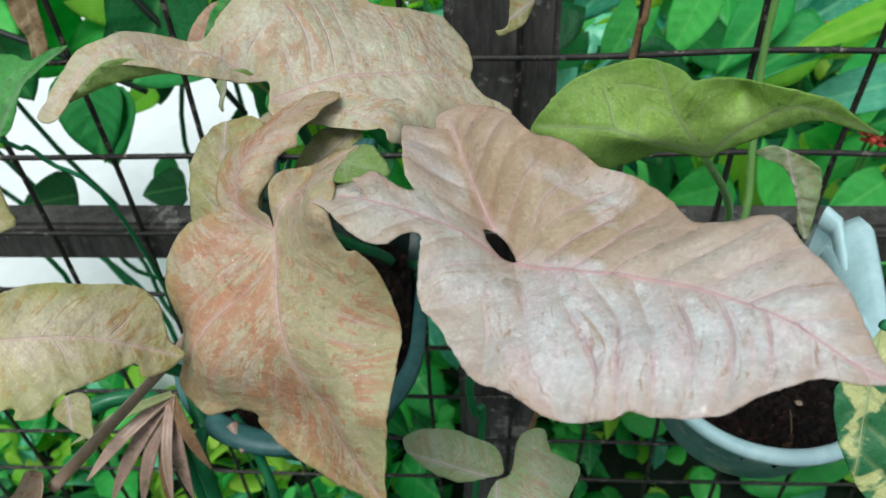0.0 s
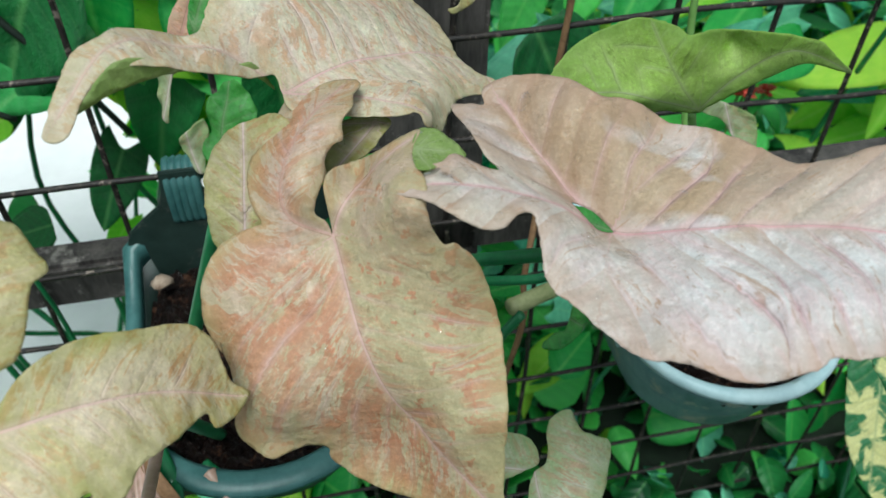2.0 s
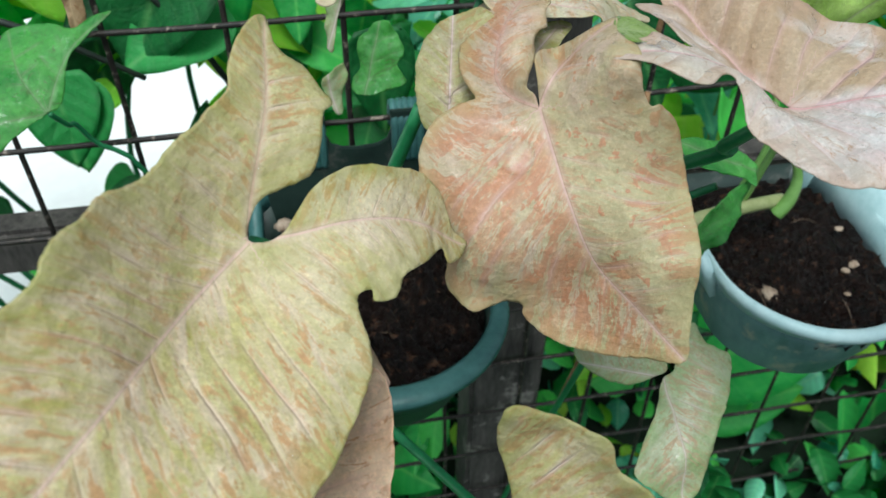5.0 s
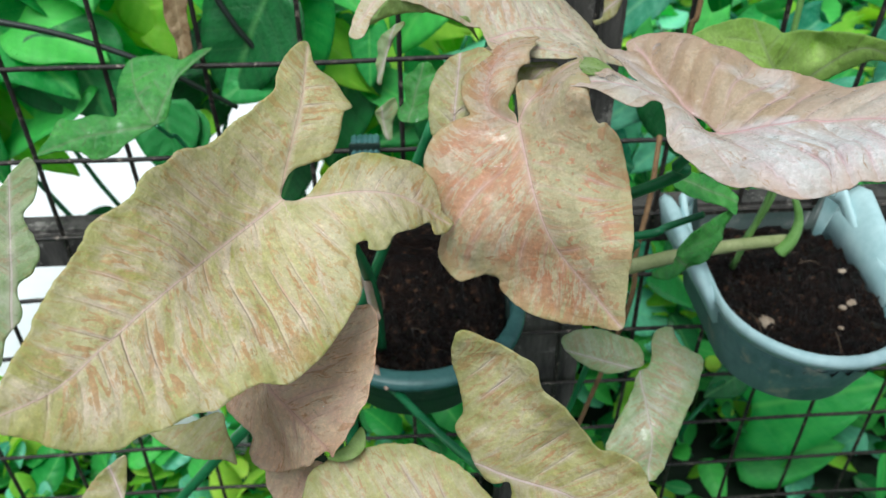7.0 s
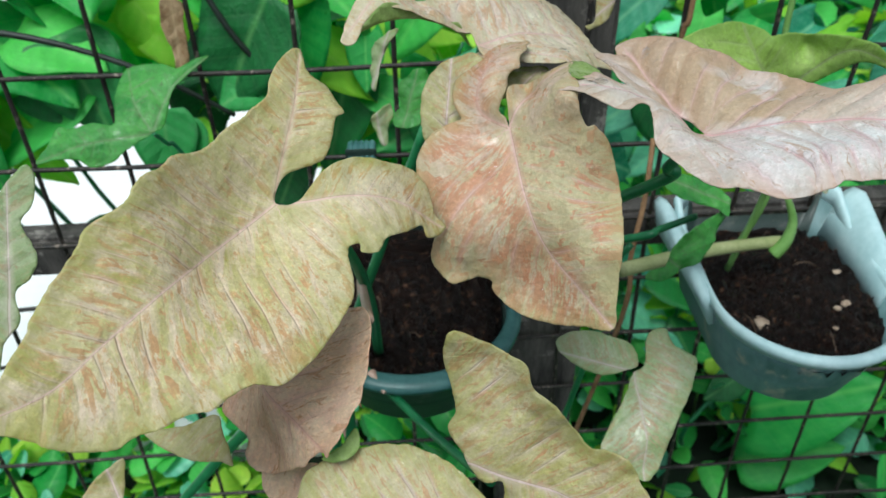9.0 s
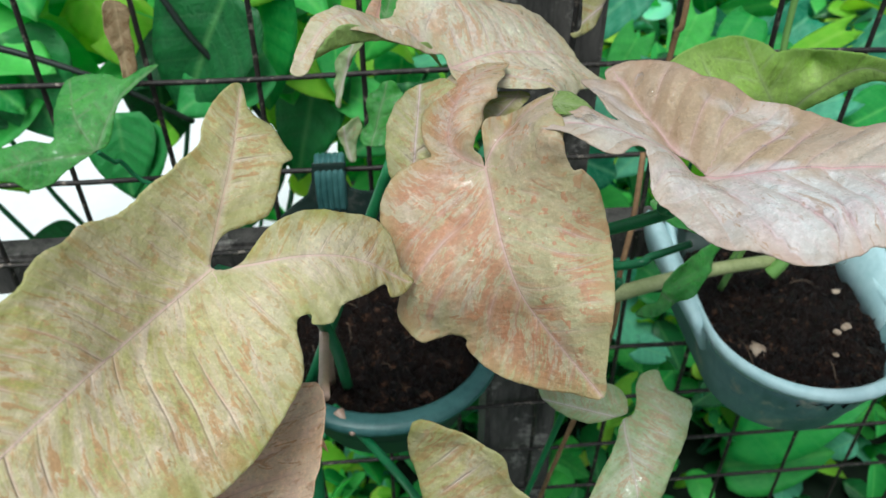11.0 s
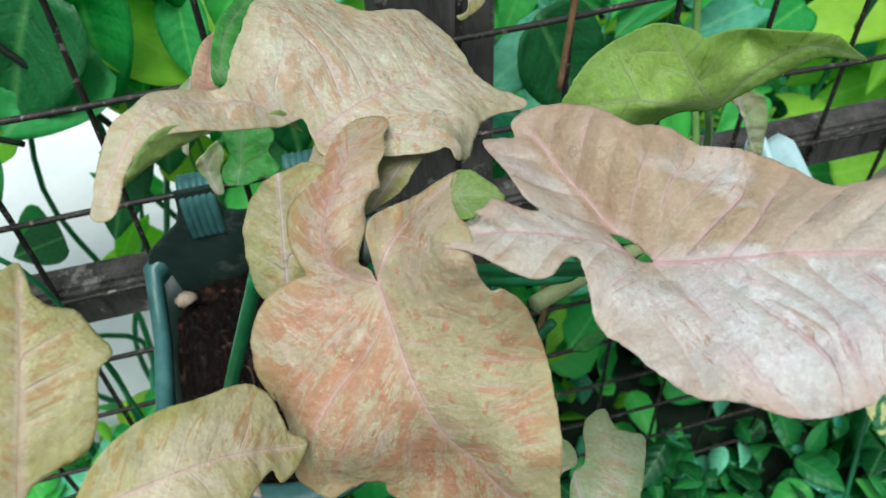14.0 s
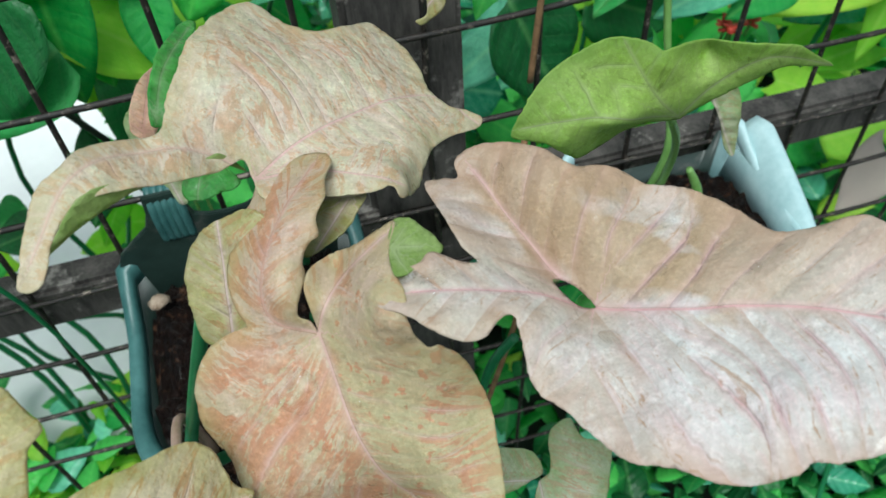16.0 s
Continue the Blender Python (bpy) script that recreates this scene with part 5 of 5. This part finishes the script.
for tip, skin, wide in (((-0.441, -0.300, 0.804), PINKSTEM, 0.013), ((-0.431, -0.300, 0.772), BRACT, 0.015), ((-0.406, -0.302, 0.767), BRACT, 0.014), ((-0.386, -0.298, 0.763), BROWN, 0.012), ((-0.361, -0.300, 0.778), BRACT, 0.014), ((-0.345, -0.285, 0.800), BROWN, 0.012), ((-0.445, -0.290, 0.840), CANE, 0.010), ((-0.372, -0.310, 0.790), PINKSTEM, 0.011)):
    bract((-0.380, -0.240, 0.838), tip, wide, skin, lower_plant)
part("stem", tube([(-0.374, -0.222, 0.819), (-0.364, -0.247, 0.799), (-0.359, -0.274, 0.782), (-0.365, -0.270, 0.500), (-0.360, -0.200, 0.000)], 0.0065, end=0.0060), STEM, lower_plant)
part("petiole", tube([(-0.330, -0.205, 0.790), (-0.329, -0.290, 0.935), (-0.340, -0.350, 1.035), (-0.368, -0.400, 1.100)], 0.0050, end=0.0035), STEM, plant)
part("petiole", tube([(-0.240, -0.030, 0.790), (-0.245, -0.130, 0.960), (-0.237, -0.239, 1.119)], 0.0050, end=0.0035), STEM, plant)
part("petiole", tube([(-0.200, -0.060, 0.790), (-0.091, -0.197, 0.910), (-0.066, -0.202, 0.923), (-0.039, -0.212, 0.943)], 0.0045, end=0.0030), STEM, plant)
part("petiole", tube([(-0.343, -0.229, 0.790), (-0.317, -0.260, 0.787), (-0.279, -0.339, 0.817), (-0.256, -0.501, 0.974)], 0.0050, end=0.0030), STEM, lower_plant)
part("petiole", tube([(-0.415, -0.371, 0.892), (-0.466, -0.323, 0.792), (-0.553, -0.276, 0.643)], 0.0050, end=0.0045), STEM, lower_plant)
part("petiole", tube([(-0.115, -0.270, 0.960), (-0.130, -0.270, 0.935), (-0.138, -0.270, 0.897), (-0.135, -0.265, 0.856), (-0.130, -0.240, 0.800), (-0.150, -0.100, 0.300), (-0.150, -0.050, 0.000)], 0.0032, end=0.0032), STEM, lower_plant)
part("bud", tube([(-0.337, -0.246, 0.803), (-0.330, -0.257, 0.801), (-0.324, -0.268, 0.799)], 0.0060, end=0.0020), PINKSTEM, lower_plant)
part("cane", tube([(-0.089, -0.175, 0.854), (-0.040, -0.154, 0.847), (0.016, -0.131, 0.838), (0.065, -0.117, 0.832), (0.109, -0.105, 0.825)], 0.0075, end=0.0065), CANE, second_plant)
part("bud", tube([(0.099, -0.115, 0.817), (0.109, -0.115, 0.833), (0.112, -0.111, 0.857), (0.101, -0.107, 0.884)], 0.0085, end=0.0030), STEM2, second_plant)
part("stem", tube([(0.060, -0.100, 0.785), (0.063, -0.134, 0.933), (0.015, -0.193, 1.041)], 0.0035, end=0.0028), STEM2, second_plant)
part("stem", tube([(0.085, -0.060, 0.785), (0.102, -0.067, 0.871), (0.099, -0.044, 0.948), (0.093, -0.028, 1.064), (0.110, -0.020, 1.300)], 0.0038, end=0.0030), STEM2, second_plant)
part("vine", tube([(0.004, 0.008, 1.250), (0.001, -0.008, 1.057), (-0.003, -0.006, 1.026), (-0.010, -0.004, 0.930)], 0.0030, end=0.0030), BROWN, vine)
part("vine", tube([(-0.036, -0.063, 0.936), (-0.047, -0.097, 0.882), (-0.061, -0.123, 0.828), (-0.060, -0.122, 0.739), (-0.100, -0.080, 0.400), (-0.100, 0.020, 0.000)], 0.0030, end=0.0030), BROWN, vine)
part("stem", tube([(-0.531, -0.090, 0.982), (-0.524, -0.080, 0.965), (-0.514, -0.070, 0.945), (-0.470, -0.050, 0.800), (-0.500, 0.060, 0.000)], 0.0020, end=0.0022), STEM, side_plant)
part("stem", tube([(-0.766, 0.100, 1.018), (-0.699, 0.100, 1.003), (-0.638, 0.100, 0.982), (-0.570, 0.100, 0.949), (-0.499, 0.120, 0.888)], 0.0042, end=0.0030), DARKSTEM, side_plant)
part("stem", tube([(-0.520, 0.160, 1.034), (-0.489, 0.150, 0.976), (-0.450, 0.150, 0.917), (-0.411, 0.160, 0.831)], 0.0040, end=0.0035), DARKSTEM, side_plant)
part("stem", tube([(0.089, -0.319, 1.027), (0.200, -0.360, 0.930), (0.320, -0.340, 0.600), (0.340, -0.300, 0.000)], 0.0030, end=0.0040), STEM, blotched)
part("stem", tube([(0.398, -0.116, 0.597), (0.450, -0.080, 0.500), (0.400, -0.200, 0.250), (0.340, -0.300, 0.000)], 0.0030, end=0.0040), STEM, blotched)
drops(central, [((-0.243, -0.344, 1.089), 0.0095, 0.22), ((-0.183, -0.392, 1.071), 0.0032, 0.4), ((-0.193, -0.36, 1.112), 0.003, 0.4)], 1, 60)
drops(right, [((-0.085, -0.357, 1.127), 0.0036, 0.5), ((-0.112, -0.375, 1.118), 0.006, 0.2), ((-0.198, -0.342, 1.137), 0.0040, 0.12), ((-0.194, -0.341, 1.139), 0.0045, 0.1), ((-0.188, -0.340, 1.141), 0.0050, 0.1), ((-0.182, -0.340, 1.142), 0.0035, 0.15), ((-0.193, -0.346, 1.135), 0.0040, 0.12), ((-0.182, -0.346, 1.137), 0.0030, 0.2), ((-0.176, -0.345, 1.139), 0.0040, 0.12), ((-0.134, -0.291, 1.136), 0.005, 0.25)], 2, 90)
drops(upper, [((-0.177, -0.235, 1.112), 0.004, 0.3)], 3, 70)
drops(left, [((-0.342, -0.384, 1.087), 0.0015, 0.5), ((-0.336, -0.382, 1.088), 0.0018, 0.5), ((-0.330, -0.380, 1.088), 0.0022, 0.4), ((-0.324, -0.379, 1.087), 0.0026, 0.3), ((-0.319, -0.378, 1.087), 0.0028, 0.3)], 4, 60)
drops(blush, [((-0.352, -0.48, 1.02), 0.004, 0.3)], 5, 4)

# Stones and litter on the soil.
for place, size in (((0.067, -0.187, 0.782), 0.011), ((0.175, -0.119, 0.789), 0.006), ((0.166, -0.165, 0.784), 0.008), ((0.155, -0.17, 0.783), 0.006), ((0.14, -0.2, 0.782), 0.005), ((-0.24, -0.2, 0.782), 0.006), ((-0.374, -0.058, 0.822), 0.012), ((-0.3, -0.19, 0.78), 0.004)):
    bm = bmesh.new()
    bmesh.ops.create_icosphere(bm, subdivisions=2, radius=size)
    for v in bm.verts:
        v.co *= 0.72 * (1 + 0.7 * noise.noise(v.co * 110 + Vector(place) * 50))
        v.co.z *= 0.6
        v.co += Vector(place)
    tagged(part("pebble", bm, STONE), "small pale pebble lying on the potting soil", "pebble", "pebbles")


# ---- garden plants behind the fence ----
def broad_leaf_mesh(name, width, notch, fold, droop, skin):
    """A leaf one long along +x, with rounded base lobes, folded along the midrib; top and bottom skins."""
    rows, cols = 14, 8
    bm = bmesh.new()
    where = []
    layers = []
    for lift in (0.0, -0.006):
        grid = []
        for i in range(rows + 1):
            s = i / rows
            half = width / 2 * (math.sin(math.pi * min(1, s * 0.92 + 0.08) ** 0.62) ** 0.85 if s < 1 else 0.0) + 0.002
            line = []
            for k in range(cols + 1):
                t = k / cols * 2 - 1
                x = s - notch * abs(t) ** 1.5 * (1 - s) ** 3
                z = fold * abs(t) * half * 2 - droop * s * s + lift + 0.03 * math.sin(8 * s + 4 * t) * abs(t) ** 1.5 + 0.03 * noise.noise(Vector((s * 3, t * 2, width * 9)))
                where.append((s, t * half))
                line.append(bm.verts.new((x, t * half, z)))
            grid.append(line)
        layers.append(grid)
    for n, grid in enumerate(layers):
        for i in range(rows):
            for k in range(cols):
                f = (grid[i][k], grid[i][k + 1], grid[i + 1][k + 1], grid[i + 1][k])
                bm.faces.new(f if n else f[::-1])
    a, b = layers
    ring = [(0, k) for k in range(cols)] + [(i, cols) for i in range(rows)] + [(rows, k) for k in range(cols, 0, -1)] + [(i, 0) for i in range(rows, 0, -1)]
    for p, q in zip(ring, ring[1:] + ring[:1]):
        bm.faces.new((a[p[0]][p[1]], a[q[0]][q[1]], b[q[0]][q[1]], b[p[0]][p[1]]))
    bmesh.ops.recalc_face_normals(bm, faces=bm.faces)
    me = mesh_from(bm, name)
    for k, key in enumerate(("along", "across")):
        me.attributes.new(key, "FLOAT", "POINT").data.foreach_set("value", [w[k] for w in where])
    me.materials.append(skin)
    for p in me.polygons:
        p.use_smooth = True
    return me


FOLIAGE = {}


def foliage(skin, width, kind):
    key = (skin.name, round(width, 1), kind)
    if key not in FOLIAGE:
        FOLIAGE[key] = broad_leaf_mesh("leaf", key[1], (0.0, 0.22, 0.1)[kind], (0.12, 0.05, 0.2)[kind], (0.05, 0.12, 0.2)[kind], skin)
    return FOLIAGE[key]


def put_leaf(parent, base, tip, width, skin, kind, face, roll=0.0):
    base, tip = Vector(base), Vector(tip)
    x = tip - base
    size = x.length
    x.normalize()
    z = (Vector(face) - x * x.dot(Vector(face))).normalized()
    m = Matrix((x, z.cross(x), z)).transposed().to_4x4()
    ob = new("leaf", foliage(skin, width, kind))
    ob.parent = parent
    ob.matrix_world = Matrix.Translation(base) @ m @ Matrix.Rotation(roll, 4, "X") @ Matrix.Diagonal((size, size, size, 1))
    ob.matrix_parent_inverse = Matrix.Translation(-parent.location)
    return ob


def shrub(place, label, placed, fill, skins, reach, low, high, seed, size=(0.07, 0.13), width=(0.5, 0.9), spare=()):
    """A leafy plant: stems from the ground, the leaves that show plainly, and others round about."""
    rng = random.Random(seed)
    ob = thing("garden_shrub", place, label, "shrub", "garden shrubs")
    foot = Vector(place)
    ends = []
    for k in range(3):
        a = rng.uniform(0, 6.28)
        end = foot + Vector((math.cos(a) * reach * 0.6, math.sin(a) * 0.12, high * rng.uniform(0.6, 0.95)))
        part("stem", tube([foot + Vector((0.02 * math.cos(a), 0.02 * math.sin(a), -0.02)), foot.lerp(end, 0.35) + Vector((rng.uniform(-0.09, 0.09), rng.uniform(-0.03, 0.06), 0)), foot.lerp(end, 0.7) + Vector((rng.uniform(-0.06, 0.06), rng.uniform(-0.03, 0.06), 0)), end], 0.006, end=0.003), STEM, ob)
    face = Vector((0, -0.62, 0.78))
    for base, tip, w, skin in placed:
        put_leaf(ob, base, tip, w, skin, rng.choice((0, 1)), face)
    for k in range(fill):
        base = foot + Vector((rng.uniform(-reach, reach), rng.uniform(-0.10, 0.35), rng.uniform(low, high)))
        if base.y < 0.09:
            base.y = 0.09 + rng.uniform(0, 0.1)
        if any(x0 < base.x < x1 and z0 < base.z < z1 for x0, x1, z0, z1 in spare):
            continue
        a = rng.uniform(0, 6.28)
        tip = base + Vector((math.cos(a), rng.uniform(-0.5, 0.2), 0.35 * math.sin(a) - 0.45)).normalized() * rng.uniform(*size)
        if tip.y < 0.03:
            tip.y = 0.03
        lean = Vector((rng.uniform(-0.5, 0.5), rng.uniform(-1.0, 0.2), rng.uniform(0.3, 1.0)))
        put_leaf(ob, base, tip, rng.uniform(*width), rng.choice(skins), rng.choice((0, 1, 2)), lean)
    return ob


LEFT_SHRUB = [
    ((-0.444, 0.160, 1.025), (-0.522, 0.140, 0.878), 0.75, DEEP),
    ((-0.722, 0.220, 0.958), (-0.676, 0.180, 0.835), 0.90, DEEP),
    ((-0.610, 0.200, 0.860), (-0.607, 0.160, 0.756), 0.80, DEEP),
    ((-0.670, 0.380, 0.940), (-0.608, 0.340, 0.875), 0.90, LIME),
    ((-0.419, 0.400, 0.939), (-0.466, 0.380, 0.867), 0.90, LIME),
    ((-0.593, 0.200, 0.846), (-0.598, 0.160, 0.748), 0.85, DEEP),
    ((-0.754, 0.300, 0.586), (-0.841, 0.280, 0.580), 0.95, DEEP),
    ((-0.561, 0.260, 0.636), (-0.627, 0.250, 0.629), 0.90, DEEP),
]
MIDDLE_SHRUB = [
    ((-0.444, 0.350, 0.838), (-0.475, 0.330, 0.779), 0.50, LIME),
    ((-0.366, 0.250, 0.876), (-0.411, 0.220, 0.724), 0.55, DEEP),
    ((-0.458, 0.300, 0.711), (-0.508, 0.250, 0.619), 0.60, DEEP),
    ((-0.251, 0.200, 0.884), (-0.247, 0.180, 0.749), 0.60, DEEP),
    ((-0.328, 0.300, 0.825), (-0.410, 0.260, 0.745), 0.70, LIME),
    ((-0.414, 0.160, 0.949), (-0.523, 0.130, 0.893), 0.80, DEEP),
    ((-0.569, 0.280, 0.789), (-0.611, 0.260, 0.763), 0.80, LIME),
    ((-0.583, 0.300, 0.641), (-0.632, 0.300, 0.613), 0.90, DEEP),
    ((-0.417, 0.200, 0.995), (-0.425, 0.180, 0.857), 0.60, GRASS),
    ((-0.338, 0.250, 0.928), (-0.339, 0.200, 0.871), 0.70, GRASS),
    ((-0.473, 0.420, 0.841), (-0.468, 0.400, 0.778), 0.80, LIME),
    ((-0.411, 0.300, 0.901), (-0.439, 0.280, 0.842), 0.50, LIME),
    ((-0.390, 0.280, 0.806), (-0.415, 0.260, 0.751), 0.50, LIME),
    ((-0.501, 0.350, 0.874), (-0.538, 0.330, 0.842), 0.80, GRASS),
    ((-0.445, 0.300, 0.901), (-0.438, 0.270, 0.791), 0.60, LIME),
    ((-0.423, 0.280, 0.844), (-0.426, 0.250, 0.791), 0.60, LIME),
    ((-0.391, 0.300, 0.920), (-0.375, 0.270, 0.848), 0.60, LIME),
]
RIGHT_SHRUB = [
    ((0.005, 0.100, 0.943), (0.064, 0.080, 0.809), 0.70, DEEP),
    ((0.631, 0.300, 0.683), (0.481, 0.280, 0.690), 0.50, TEAL),
    ((0.626, 0.350, 0.614), (0.524, 0.330, 0.587), 0.60, LIME),
    ((0.671, 0.300, 0.584), (0.542, 0.280, 0.586), 0.50, LIME),
    ((0.101, 0.200, 0.958), (0.064, 0.160, 0.895), 0.60, GRASS),
    ((0.196, 0.250, 0.931), (0.127, 0.180, 0.867), 0.50, GRASS),
    ((0.295, 0.200, 0.929), (0.192, 0.160, 0.907), 0.35, LIME),
    ((0.336, 0.220, 0.824), (0.227, 0.200, 0.807), 0.50, TEAL),
    ((0.372, 0.200, 0.695), (0.290, 0.160, 0.655), 0.60, GRASS),
    ((0.038, 0.220, 0.922), (-0.004, 0.180, 0.868), 0.60, GRASS),
    ((0.543, 0.080, 0.591), (0.470, 0.040, 0.526), 0.70, PALE),
    ((0.049, 0.120, 0.897), (0.017, 0.120, 0.946), 0.60, TEAL),
    ((0.028, 0.120, 0.905), (-0.077, 0.090, 0.853), 0.50, TEAL),
    ((0.580, 0.260, 0.757), (0.401, 0.240, 0.752), 0.50, LIME),
    ((0.609, 0.260, 0.431), (0.743, 0.240, 0.458), 0.60, LIME),
    ((0.667, 0.260, 0.350), (0.674, 0.240, 0.424), 0.70, LIME),
]
LOW_SHRUB = [
    ((0.320, 0.180, 0.212), (0.487, 0.100, 0.347), 0.75, GRASS),
    ((0.308, 0.160, 0.090), (0.506, 0.140, 0.133), 0.60, GRASS),
    ((0.670, 0.140, 0.065), (0.763, 0.130, -0.182), 0.50, GRASS),
    ((0.821, 0.140, -0.022), (0.802, 0.130, -0.143), 0.50, GRASS),
    ((0.578, 0.160, -0.146), (0.496, 0.150, -0.253), 0.50, GRASS),
    ((0.594, 0.160, -0.195), (0.769, 0.150, -0.473), 0.50, GRASS),
    ((0.132, 0.200, 0.274), (0.055, 0.150, 0.237), 0.70, LIME),
    ((0.608, 0.160, -0.315), (0.536, 0.150, -0.451), 0.60, GRASS),
    ((0.716, 0.160, -0.343), (0.907, 0.150, -0.658), 0.60, GRASS),
]
shrub((-0.62, 0.3, 0), "dark green broad-leaved shrub behind the mesh", LEFT_SHRUB, 46, (DEEP, GRASS, GRASS, LIME), 0.42, 0.5, 1.15, 11, (0.08, 0.14), spare=((-1.2, -0.35, 0.2, 0.88),))
shrub((-0.3, 0.35, 0), "broad-leaved shrub with some leaves coloured lime as if backlit", MIDDLE_SHRUB, 60, (DEEP, GRASS, GRASS, LIME), 0.3, 0.35, 1.1, 12, (0.07, 0.13), spare=((-0.72, -0.44, 0.5, 0.88),))
shrub((0.12, 0.32, 0), "bright blue-green broad-leaved shrub behind the mesh", RIGHT_SHRUB, 80, (TEAL, GRASS, TEAL, DEEP, LIME), 0.35, 0.35, 1.12, 13, (0.09, 0.16))
shrub((0.55, 0.3, 0), "bright green broad-leaved shrub behind the mesh", (), 70, (TEAL, GRASS, LIME, LIME), 0.35, 0.25, 1.15, 14, (0.09, 0.17), (0.35, 0.7))
shrub((0.28, 0.26, 0), "low bright green herb at the foot of the fence", LOW_SHRUB, 60, (GRASS, GRASS, DEEP), 0.4, 0.05, 0.45, 15, (0.04, 0.09), (0.5, 0.8))
shrub((-0.1, 0.3, 0), "low leafy herb at the foot of the fence", (), 50, (GRASS, DEEP, TEAL, LIME), 0.35, 0.05, 0.5, 16, (0.04, 0.08), (0.4, 0.8))
GAPS = ((-1.2, -0.82, 0.3, 0.72), (-0.78, -0.5, 0.36, 0.72))
shrub((-0.7, 0.3, 0), "tall dark leafy shrub at the edge of the paving", (), 110, (DEEP, GRASS, LIME, GRASS, LIME), 0.5, 0.80, 1.1, 17, (0.1, 0.18), (0.5, 0.9))
shrub((-0.62, 0.42, 0), "low dark leafy shrub at the edge of the paving", (), 24, (DEEP, GRASS, LIME, LIME), 0.45, 0.05, 0.62, 18, (0.07, 0.13), (0.5, 0.9), spare=GAPS)


def undergrowth(name, label, count, xr, yr, zr, skins, size, seed):
    """Small leaves in uncounted numbers, as one mesh."""
    rng = np.random.RandomState(seed)
    verts, faces, slot = [], [], []
    half = [(0.0, 0.0), (0.06, 0.16), (0.25, 0.30), (0.5, 0.31), (0.75, 0.19), (0.92, 0.06), (1.0, 0.0)]
    top = [(x, y) for x, y in half] + [(x, 0.0) for x, y in half[1:-1]] + [(x, -y) for x, y in half[1:-1]]
    quads = [(0, 1, 7), (0, 7, 12)]
    for k in range(1, 5):
        quads += [(k, k + 1, k + 7, k + 6), (k + 6, k + 7, k + 12, k + 11)]
    quads += [(5, 6, 11), (11, 6, 16)]
    rim = [0, 1, 2, 3, 4, 5, 6, 16, 15, 14, 13, 12]
    where = []
    for n in range(count):
        base = Vector((rng.uniform(*xr), rng.uniform(*yr), 0))
        base.z = rng.uniform(zr[0], zr[1]) * (0.6 + 0.4 * noise.noise(base * 4))
        m = Matrix.Translation(base) @ Euler((rng.uniform(-0.7, 0.9), rng.uniform(-0.5, 0.8), rng.uniform(0, 6.28))).to_matrix().to_4x4()
        s, wide, curl = rng.uniform(*size), rng.uniform(0.7, 1.25), rng.uniform(0.05, 0.4)
        start = len(verts)
        for down in (0, 0.0008):
            verts += [m @ Vector((x * s, y * s * wide, 0.3 * abs(y) * s - curl * x * x * s - down)) for x, y in top]
            where += top
        i = n % len(skins)
        for q in quads:
            faces += [[start + k for k in q], [start + 17 + k for k in reversed(q)]]
            slot += [i, i]
        for p, q in zip(rim, rim[1:] + rim[:1]):
            faces.append([start + p, start + 17 + p, start + 17 + q, start + q])
            slot.append(i)
    me = bpy.data.meshes.new(name)
    me.from_pydata(verts, [], faces)
    ob = part(name, me, list(skins))
    for k, key in enumerate(("along", "across")):
        me.attributes.new(key, "FLOAT", "POINT").data.foreach_set("value", [w[k] for w in where])
    me.polygons.foreach_set("material_index", slot)
    return tagged(ob, label, "undergrowth", kind="stuff")


undergrowth("undergrowth", "dense small-leaved green undergrowth covering the earth", 3600, (-0.35, 1.6), (0.1, 2.6), (0.0, 0.5), (GRASS, DEEP, GRASS, TEAL, DEEP, GRASS, LIME), (0.04, 0.12), 21)
undergrowth("undergrowth", "tall lush green foliage further back in the garden", 3200, (-0.3, 2.4), (0.7, 4.0), (0.3, 1.0), (GRASS, DEEP, TEAL, LIME), (0.07, 0.17), 22)
undergrowth("undergrowth", "sparse green growth along the paving edge", 620, (-1.6, -0.3), (0.06, 0.36), (0.0, 0.32), (GRASS, GRASS, LIME, TEAL, LIME), (0.03, 0.1), 23)
undergrowth("undergrowth", "green growth in front of the fence foot", 1500, (-1.1, 0.9), (-0.4, 0.05), (0.0, 0.30), (DEEP, DEEP, GRASS, DEEP, DEEP, TEAL), (0.035, 0.09), 24)


# ---- red flowers ----
def flower_head(place, seed):
    rng = random.Random(seed)
    ob = thing("red_flower", place, "small cluster of red flowers among the leaves", "flower", "red flowers")
    part("stalk", tube([Vector(place), Vector(place) + Vector((0.01, 0.02, -0.12)), Vector((place[0] + 0.02, place[1] + 0.03, 0.0))], 0.0022), STEM2, ob)
    for k in range(9):
        a, up = rng.uniform(0, 6.28), rng.uniform(-0.2, 1)
        out = Vector((math.cos(a), math.sin(a), up)).normalized()
        bm = bmesh.new()
        bmesh.ops.create_icosphere(bm, subdivisions=1, radius=0.006)
        m = Matrix.Translation(Vector(place) + out * 0.009) @ out.to_track_quat("X", "Z").to_matrix().to_4x4() @ Matrix.Diagonal((1.4, 0.8, 0.35, 1))
        bm.transform(m)
        part("petal", bm, RED, ob)
    return ob


flower_head((0.377, 0.250, 0.748), 0)
flower_head((0.340, 0.220, 0.751), 1)
flower_head((-0.399, 0.300, 0.873), 2)
flower_head((-0.382, 0.300, 0.846), 3)
flower_head((0.399, 0.250, 0.721), 4)
flower_head((0.347, 0.220, 0.742), 5)
flower_head((0.270, 0.300, 0.853), 6)
